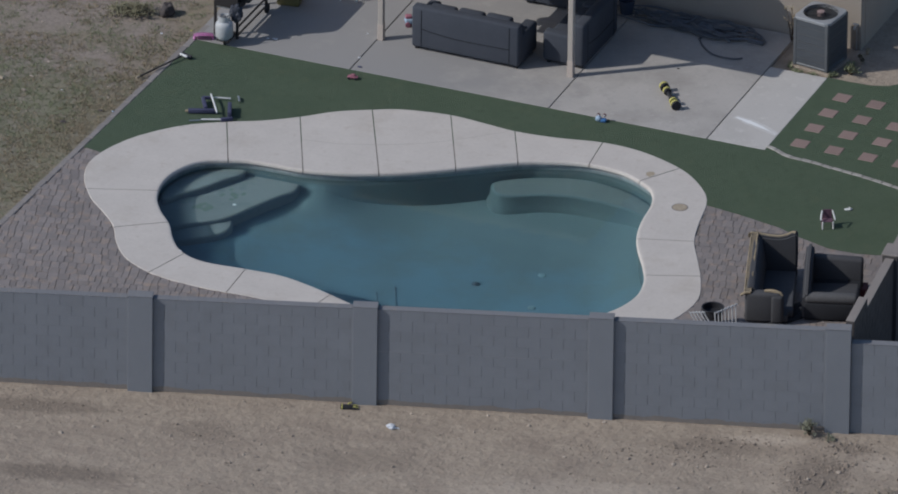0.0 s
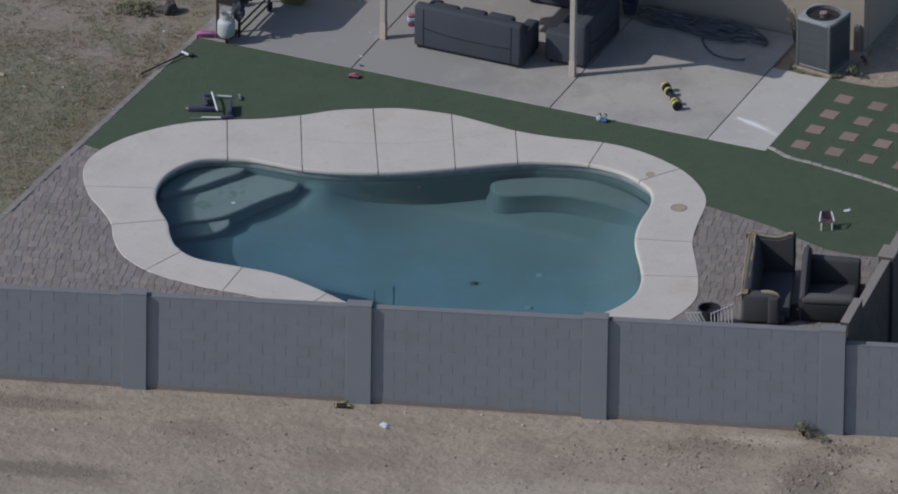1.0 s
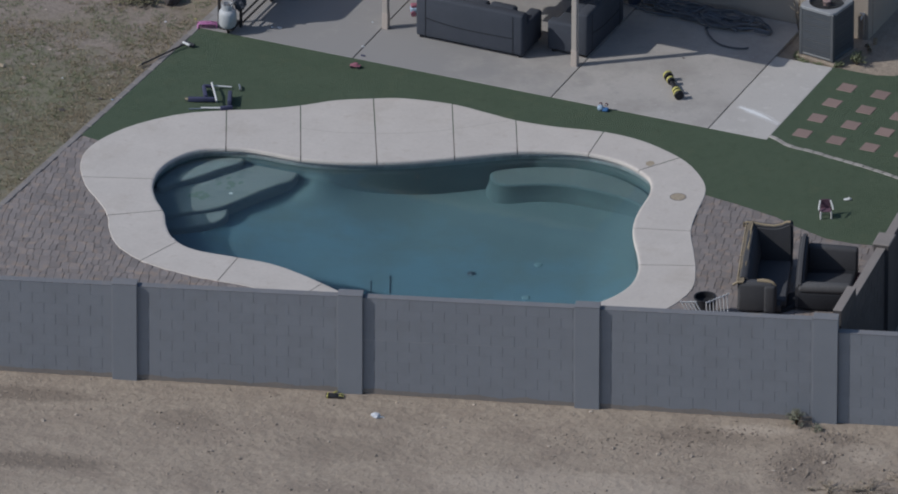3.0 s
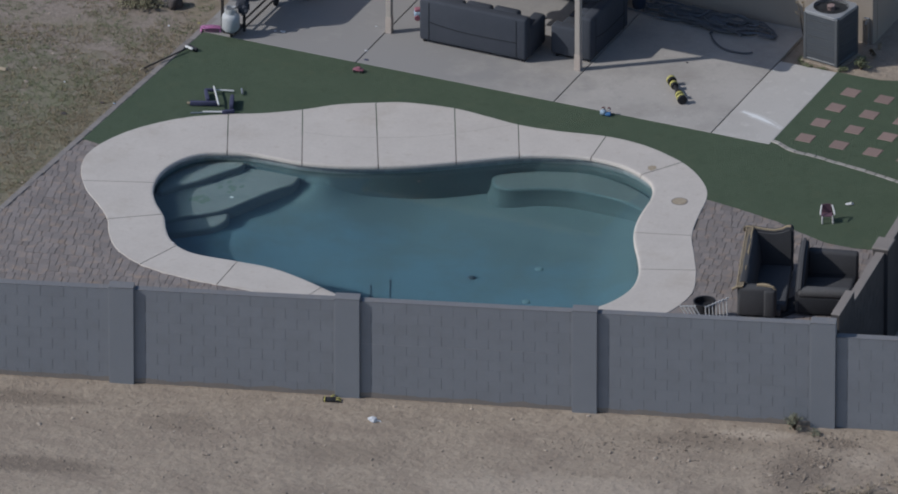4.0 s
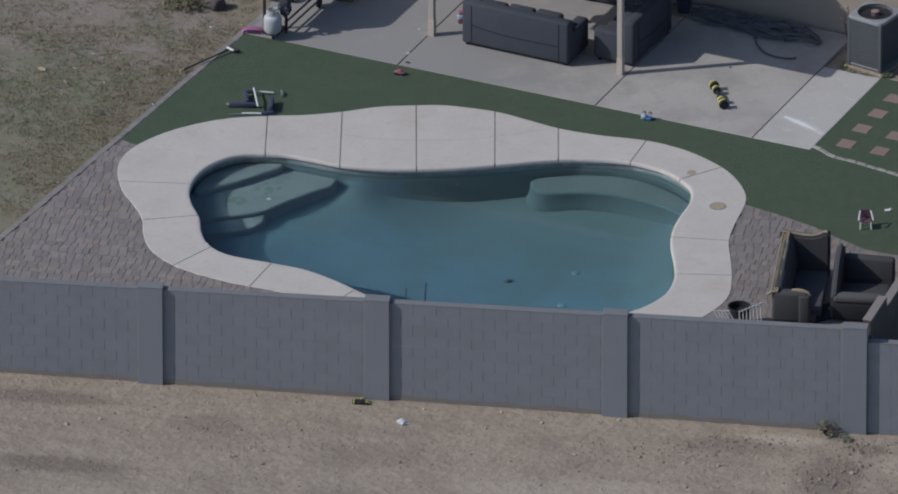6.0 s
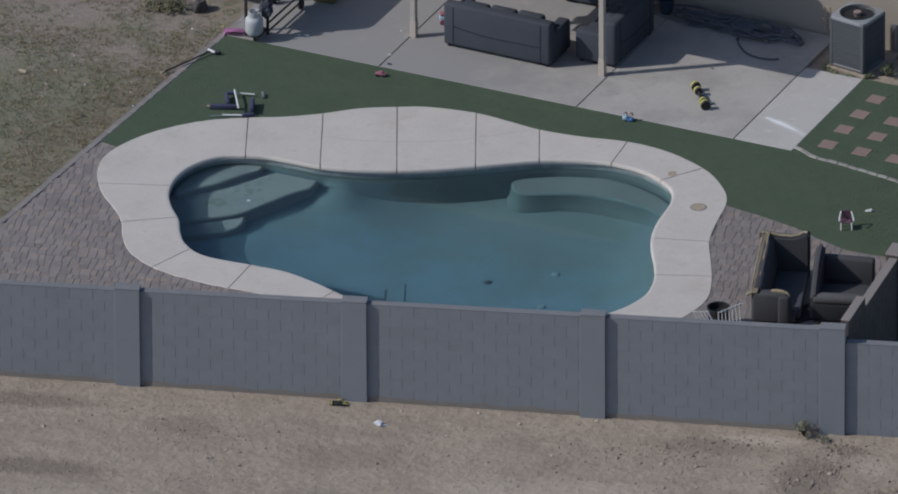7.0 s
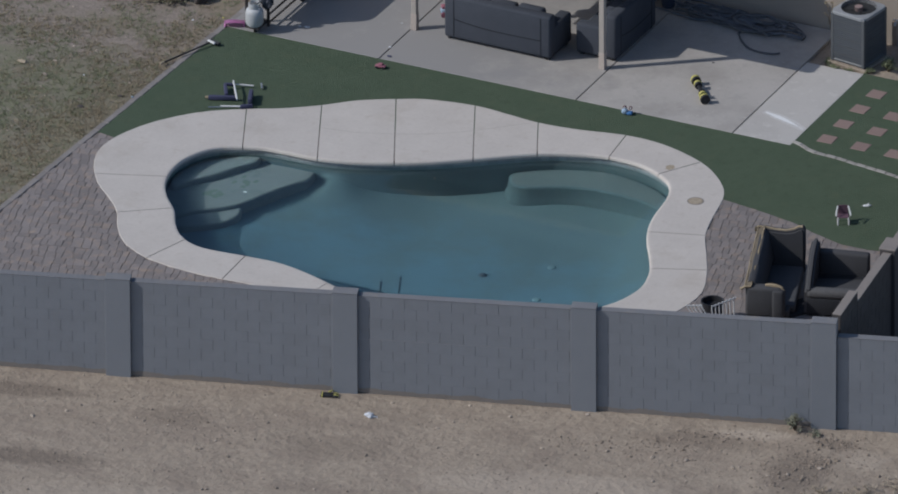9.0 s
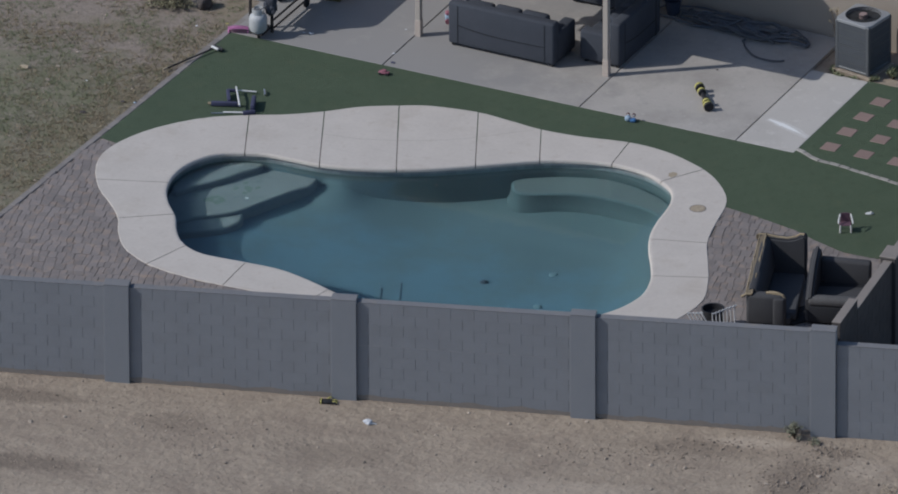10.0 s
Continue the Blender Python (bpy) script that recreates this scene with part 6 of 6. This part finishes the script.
def lane_stones():
    rnd = random.Random(11)
    places = []
    for i in range(8500):
        s, d = rnd.uniform(-17, 4), -rnd.random() ** 1.1 * 6.0 - 0.05
        p = WALL @ Vector((s, d, 0))
        clump = noise.noise(Vector((p.x * 0.6, p.y * 0.6, 9)))
        if p.x < -13 or p.x > 9 or (clump < 0.0 and rnd.random() < 0.75):
            continue
        places.append((p.x, p.y, rnd.uniform(0.005, 0.015) * (1 if rnd.random() < 0.93 else rnd.uniform(1.6, 2.6))))
    scatter("lane_gravel", places, rnd, "scattered small stones on the dirt lane")
    places = []
    # patches of broken-up soil: along the wall, out from it, half lengths, count
    for cs, cd, rs, rd, count in ((-14.0, -0.75, 0.9, 0.16, 120), (-13.4, -3.1, 0.8, 0.20, 90), (-11.2, -1.5, 0.5, 0.18, 50), (-2.8, -1.05, 0.55, 0.25, 200), (-1.9, -0.55, 0.45, 0.14, 130),
                                  (-0.55, -1.9, 0.28, 0.42, 460), (-0.15, -1.2, 0.18, 0.28, 220), (0.04, -0.5, 0.22, 0.13, 160), (-4.3, -1.2, 0.5, 0.16, 90), (-0.4, -1.2, 0.8, 0.5, 380)):
        for i in range(count):
            a, b = rnd.gauss(cs, rs), rnd.gauss(cd, rd)
            if b < -0.06:
                p = WALL @ Vector((a, b, 0))
                if noise.noise(Vector((p.x * 3.0, p.y * 3.0, 4))) > -0.25 + rnd.uniform(-0.2, 0.2):
                    places.append((p.x, p.y, rnd.uniform(0.007, 0.019) * (1 if rnd.random() < 0.9 else 1.8)))
    scatter("dirt_clods", places, rnd, "heap of broken dirt clods by the wall", M_CLOD)
    places = []
    for i in range(420):
        x, y = rnd.uniform(-17, EDGE_X - 0.3), rnd.uniform(-9, 3)
        places.append((x, y, rnd.uniform(0.008, 0.022)))
    scatter("yard_gravel", places, rnd, "loose pale stones in the dry yard")
    spots = [(-13.63, -1.67, 0.05), (-13.09, -1.39, 0.045), (-12.66, -1.86, 0.025), (-12.11, -2.37, 0.03), (-10.95, -1.14, 0.03), (-10.14, -1.69, 0.045), (-10.61, -2.43, 0.04),
             (-10.40, -2.10, 0.038), (-11.29, -1.66, 0.03), (-12.21, -3.21, 0.035), (-9.90, -1.04, 0.028), (-9.53, -0.98, 0.028), (-8.65, -1.78, 0.032), (-8.48, -3.58, 0.03),
             (-11.23, -3.12, 0.03), (-10.57, -0.12, 0.035), (-13.87, -0.2, 0.03), (-6.30, -0.12, 0.04), (-5.56, -0.40, 0.045), (-4.86, -1.50, 0.035), (-5.56, -1.35, 0.028), (-2.96, -1.50, 0.055),
             (-2.75, -1.05, 0.035), (-2.54, -1.55, 0.035), (-1.56, -1.65, 0.045), (-0.95, -1.2, 0.045), (-0.92, -1.9, 0.045), (-1.29, -0.2, 0.03), (-4.27, -0.1, 0.045), (-4.55, -0.2, 0.035),
             (-6.74, -1.0, 0.04), (-0.08, -1.45, 0.065), (0.05, -0.35, 0.055), (-0.59, -1.8, 0.06), (-0.26, -0.5, 0.05), (-1.71, -2.35, 0.035)]
    spots = [((WALL @ Vector((a, b, 0))).x, (WALL @ Vector((a, b, 0))).y, r * 0.66) for a, b, r in spots]
    for x, y, r in spots + [(ROCK_X, ROCK_Y, 0.19)]:
        me = bpy.data.meshes.new("rock")
        me.from_pydata(stone(r, rnd, BALL_FINE).tolist(), [], BALL_FINE[1])
        me.materials.append(M_BOULDER if r > 0.1 else M_ROCK)
        o = new("rock", me)
        o.location = (x, y, ground_height(x, y))
        if r > 0.1:
            o.scale = (0.85, 0.9, 1.7)
        tagged(o, "rough grey-brown rock lying on bare ground", "rock", group="loose rocks")


ROCK_X, ROCK_Y = -11.90, 0.76
lane_stones()


def blade(bm, x, y, z, h, lean, az, w):
    p = Vector((x, y, z))
    d = Vector((math.cos(az), math.sin(az), 0))
    s = Vector((-d.y, d.x, 0)) * w
    a = [bm.verts.new(p - s), bm.verts.new(p + s)]
    q = p + d * lean * 0.4 + Vector((0, 0, h * 0.6))
    b = [bm.verts.new(q - s * 0.7), bm.verts.new(q + s * 0.7)]
    t = bm.verts.new(p + d * lean + Vector((0, 0, h)))
    bm.faces.new((a[0], a[1], b[1], b[0]))
    bm.faces.new((b[0], b[1], t))


# where the grass of the side yard grows thick: x, y, radius, weight
GREEN_SPOTS = [(-13.87, -1.95, 0.45, 0.5), (-13.3, -1.9, 0.35, 0.45), (-13.4, -3.4, 0.7, 0.5), (-12.2, -2.35, 0.5, 0.45), (-12.3, -3.4, 0.5, 0.4), (-12.5, -4.2, 0.6, 0.4),
               (-11.65, -0.75, 0.4, 0.35), (-11.4, 0.05, 0.35, 0.35), (-12.1, -1.05, 0.4, 0.3), (-14.5, -4.0, 1.2, 0.3), (-12.6, 0.6, 0.45, 0.5)]
STRAW_SPOTS = [(-11.75, -4.2, 0.6, 0.5), (-11.6, -2.95, 0.5, 0.5), (-11.6, -1.7, 0.5, 0.45), (-11.45, -0.9, 0.4, 0.4), (-13.5, -1.35, 0.4, 0.3), (-12.8, -1.6, 0.4, 0.25), (-11.8, -6.0, 0.9, 0.4)]


def grass_mesh(name, tufts, rnd, tall):
    """Many bent blades in one mesh."""
    vs, fs = [], []
    for x, y in tufts:
        z = ground_height(x, y) - 0.005
        for k in range(rnd.randint(4, 7)):
            bx, by, az = x + rnd.gauss(0, 0.03), y + rnd.gauss(0, 0.03), rnd.uniform(0, 6.3)
            h, lean, w = rnd.uniform(0.015, tall), rnd.uniform(0.02, 0.07), rnd.uniform(0.004, 0.008)
            dx, dy = math.cos(az), math.sin(az)
            sx, sy, b = -dy * w, dx * w, len(vs)
            mx, my, mz = bx + dx * lean * 0.4, by + dy * lean * 0.4, z + h * 0.6
            vs += [(bx - sx, by - sy, z), (bx + sx, by + sy, z), (mx + sx * 0.7, my + sy * 0.7, mz), (mx - sx * 0.7, my - sy * 0.7, mz), (bx + dx * lean, by + dy * lean, z + h)]
            fs += [(b, b + 1, b + 2, b + 3), (b + 3, b + 2, b + 4)]
    me = bpy.data.meshes.new(name)
    me.from_pydata(vs, [], fs)
    return me


def dry_lawn():
    """Tufts of dead and half-green grass in the unpaved yard beside the pool."""
    rnd = random.Random(3)
    for mat_, name, lab, spots, cnt, seed, tall in ((M_STRAW, "dry_grass", "patchy straw-coloured dead grass", STRAW_SPOTS, 18000, 2, 0.045),
                                                    (M_LEAF, "green_weeds", "sparse low green weeds in the dry yard", GREEN_SPOTS, 11000, 7, 0.04)):
        tufts = []
        for i in range(cnt):
            x, y = rnd.uniform(-16.0, EDGE_X), rnd.uniform(-9.0, 2.2)
            if x > edge_x(y) - 0.16:
                continue
            f = noise.noise(Vector((x * 1.1, y * 1.1, seed))) * 0.45 + noise.noise(Vector((x * 4, y * 4, seed))) * 0.25
            f += sum(w * math.exp(-((x - a) ** 2 + (y - b) ** 2) / (r * r)) for a, b, r, w in spots)
            if f > 0.17 + rnd.uniform(-0.28, 0.20):
                tufts.append((x, y))
        me = grass_mesh(name, tufts, rnd, tall)
        me.materials.append(mat_)
        tagged(new(name, me), lab, "grass", kind="stuff")


dry_lawn()


def weed(name, x, y, r, h, n, mat_, label, seed):
    stalk = M_DEADWEED if mat_ is M_DEADWEED else M_BARK
    rnd = random.Random(seed)
    w = thing(name, pose(x, y, ground_height(x, y) if y < 3 else -0.06), label, "weed")
    st, lf = bmesh.new(), bmesh.new()
    for i in range(n):
        az, q = rnd.uniform(0, 6.3), rnd.random() ** 0.6
        tip = Vector((math.cos(az) * r * q, math.sin(az) * r * q, h * (1.05 - 0.6 * q) * rnd.uniform(0.6, 1)))
        mid = tip * 0.5 + Vector((0, 0, h * 0.15))
        tube(st, [(0, 0, 0), mid, tip], [0.008, 0.005, 0.002], 5)
        for k in range(14):
            f = rnd.uniform(0.35, 1.0)
            p = mid.lerp(tip, f) if f > 0.5 else mid * f * 2
            blade(lf, p.x + rnd.gauss(0, 0.02), p.y + rnd.gauss(0, 0.02), max(p.z, 0.0), rnd.uniform(0.01, 0.05), rnd.uniform(0.03, 0.07), rnd.uniform(0, 6.3), rnd.uniform(0.005, 0.011))
    part("stem", st, stalk, w)
    part("leaves", lf, mat_, w)


weed("weed", 4.72, -9.97, 0.20, 0.34, 26, M_GREYLEAF, "low green weed at the foot of the block wall", 21)
weed("weed", 5.10, -10.0, 0.14, 0.08, 7, M_GREYLEAF, "sprawling dusty weed at the foot of the wall", 22)
weed("dry_weed", 6.15, -11.95, 0.40, 0.08, 16, M_DEADWEED, "dried brown weed on the dirt lane", 23)
weed("dry_weed", 6.8, -11.7, 0.45, 0.08, 18, M_DEADWEED, "dried brown weed on the dirt lane", 24)
weed("dry_weed", 7.1, -11.1, 0.40, 0.07, 10, M_DEADWEED, "dried brown weed on the dirt lane", 25)
weed("weed", 0.28, 3.46, 0.20, 0.26, 16, M_LEAF, "small green weed growing beside the condenser", 26)
for x, y, r, h, seed in ((-0.62, 3.12, 0.13, 0.07, 41), (-0.30, 3.14, 0.12, 0.06, 42), (-0.02, 3.26, 0.14, 0.09, 43), (-0.80, 3.34, 0.10, 0.06, 44), (0.24, 3.62, 0.16, 0.20, 45)):
    weed("weed", x, y, r, h, 11, M_LEAF, "small green weed growing at the foot of the condenser", seed)
weed("bush", -12.36, 0.58, 0.34, 0.20, 60, M_SCRUB, "low dark scrubby bush in the dry yard", 27)
weed("bush", -12.68, 0.52, 0.34, 0.14, 40, M_SCRUB, "low dark scrubby bush in the dry yard", 28)
weed("potted_twigs", -1.15, 4.22, 0.22, 1.05, 9, M_STRAW, "dry twiggy shrub against the house wall", 29)


# ---------------------------------------------------------------- edging, stepping stones, pavers
def piece_mesh(name, w, d, h, bevel, material, ends_only=False):
    bm = boxed(0, w, 0, d, -h, 0.0)
    es = [e for e in bm.edges if all(v.co.z > -1e-6 for v in e.verts)]
    if ends_only:
        es = [e for e in es if abs(e.verts[0].co.x - e.verts[1].co.x) < 1e-6]
    bmesh.ops.bevel(bm, geom=es, offset=bevel, segments=1, affect='EDGES')
    me = bpy.data.meshes.new(name)
    bmesh.ops.recalc_face_normals(bm, faces=bm.faces)
    bm.to_mesh(me)
    bm.free()
    me.materials.append(material)
    return me


def lay_edging():
    """A soldier row of blocks between the dry yard and the turf, and a curved one round the stepping stones."""
    rnd = random.Random(8)
    row = thing("edging", pose(0, 0, 0), "row of pale concrete edging blocks", "edging", kind="structure")
    me = piece_mesh("edging_block", 0.125, 0.30, 0.12, 0.012, M_EDGING)
    y = -11.4
    while y < 4.3:
        ob = new("edging_block", me)
        ob.parent = row
        ob.location = (edge_x(y) - 0.127 + rnd.uniform(-0.006, 0.006), y, 0.0 + rnd.uniform(-0.004, 0.004))
        ob.rotation_euler = (0, 0, -0.045 + rnd.uniform(-0.02, 0.02))
        y += 0.308
    me2 = piece_mesh("edging_stone", 0.195, 0.085, 0.08, 0.008, M_EDGING_PALE)
    pts = spline([(0.02, -0.05), (0.44, -0.08), (0.88, -0.11), (1.51, -0.21), (2.08, -0.31), (2.60, -0.42), (3.3, -0.62), (4.3, -0.95), (5, -2), (2, -3)], 10)[:75]
    L = np.concatenate([[0], np.cumsum(np.hypot(*np.diff(pts, axis=0).T))])
    s = 0.22
    while s < L[-1] - 0.3:
        p, q = ([np.interp(v, L, pts[:, c]) for c in (0, 1)] for v in (s, s + 0.2))
        ob = new("edging_stone", me2)
        ob.parent = row
        ob.location = (p[0], p[1] - 0.04, 0.008 + rnd.uniform(-0.004, 0.006))
        ob.rotation_euler = (0, rnd.uniform(-0.03, 0.03), math.atan2(q[1] - p[1], q[0] - p[0]) + rnd.uniform(-0.06, 0.06))
        s += 0.208


lay_edging()


def lay_stepping_stones():
    me = piece_mesh("stepping_stone", 0.30, 0.30, 0.05, 0.01, M_STEPSTONE)
    rnd = random.Random(2)
    for i in range(6):
        for j in range(5):
            x, y = 0.478 + i * 0.653 + j * 0.0135, 0.488 + j * 0.655 - i * 0.0143
            if j == 4 or x > 4.1 or y < -0.1:
                continue
            ob = new("stepping_stone", me)
            ob.matrix_world = pose(x, y, 0.004, 0, 0, -1.2 + rnd.uniform(-1.5, 1.5)) @ Matrix.Translation((-0.15, -0.15, 0))
            tagged(ob, "square pinkish concrete stepping stone set in turf", "stepping stone", "stepping stones")


lay_stepping_stones()


LEAN_ANGLE = math.radians(-3.0)
LEAN = Matrix.Rotation(LEAN_ANGLE, 4, "Z")


def lay_pavers():
    """Tumbled pavers in courses parallel to the block wall, on both sides of the pool."""
    rnd = random.Random(4)
    cache = {}

    def mesh_for(w, d):
        if (w, d) not in cache:
            cache[(w, d)] = piece_mesh("paver", w - 0.008, d - 0.001, 0.05, 0.006, M_PAVER, True)
        return cache[(w, d)]
    deck_in = offset(DECK, -0.05)
    left = np.array([(edge_x(-4.5) + 0.002, -4.5), (-10.7, -4.6), (-10.3, -4.65), (-9.0, -8.0), (-4.0, -9.3), (-4.0, -12.4), (edge_x(-14.7) + 0.002, -14.7)])
    right = np.array([(-0.25, -2.2), (0.51, -2.3), (1.33, -2.5), (1.77, -2.7), (2.41, -2.9), (2.94, -2.9), (3.48, -2.75), (4.45, -2.55), (5.1, -9.4), (-3.5, -12.1), (-3.5, -9.5), (0.0, -7.5), (0.3, -4.5)])
    for name, poly, lab, pick in (("pavers_left", left, "grey-brown tumbled concrete pavers beside the dry yard", lambda s, d: d > 1.0),
                                  ("pavers_right", right, "grey-brown tumbled concrete pavers under the old chairs", lambda s, d: d > 1.6)):
        base = thing(name, WALL, lab, "paving", kind="structure")
        loc = np.array([(LEAN.inverted() @ Vector((*wall_local(*p), 0)))[:2] for p in poly])
        bed = part("sand_bed", plate([(LEAN @ Vector((p[0], p[1], 0)))[:2] for p in loc], -0.055, -0.020), M_SAND, base)
        count = 0
        rest = bmesh.new()
        y, r = 0.25, 0
        while y < loc[:, 1].max():
            d = (0.235, 0.155, 0.235, 0.195, 0.235)[r % 5]
            x = loc[:, 0].min() - rnd.uniform(0, 0.3)
            while x < loc[:, 0].max():
                w = rnd.choice((0.115, 0.155, 0.155, 0.115, 0.195, 0.155))
                cx, cy = x + w / 2, y + d / 2
                g = WALL @ LEAN @ Vector((cx, cy, 0))
                if inside(cx, cy, loc) and wall_local(g.x, g.y)[1] > 0.30 and not inside(g.x, g.y, deck_in):
                    z = -0.009 + rnd.uniform(-0.002, 0.002)
                    if count < 300 and pick(cx, cy):
                        ob = new("paver", mesh_for(w, d))
                        ob.parent = base
                        ob.location = LEAN @ Vector((x, y, z))
                        ob.rotation_euler = (rnd.gauss(0, 0.006), rnd.gauss(0, 0.006), LEAN_ANGLE + rnd.gauss(0, 0.01))
                        count += 1
                    else:
                        e = rnd.uniform(-0.003, 0.003)
                        box(rest, x + e, x + e + w - 0.009, y, y + d - 0.001, z - 0.05, z, m=LEAN)
                x += w
            y += d
            r += 1
        o = part("further_pavers", rest, M_PAVER, base)
        o["kind"] = "stuff"


lay_pavers()
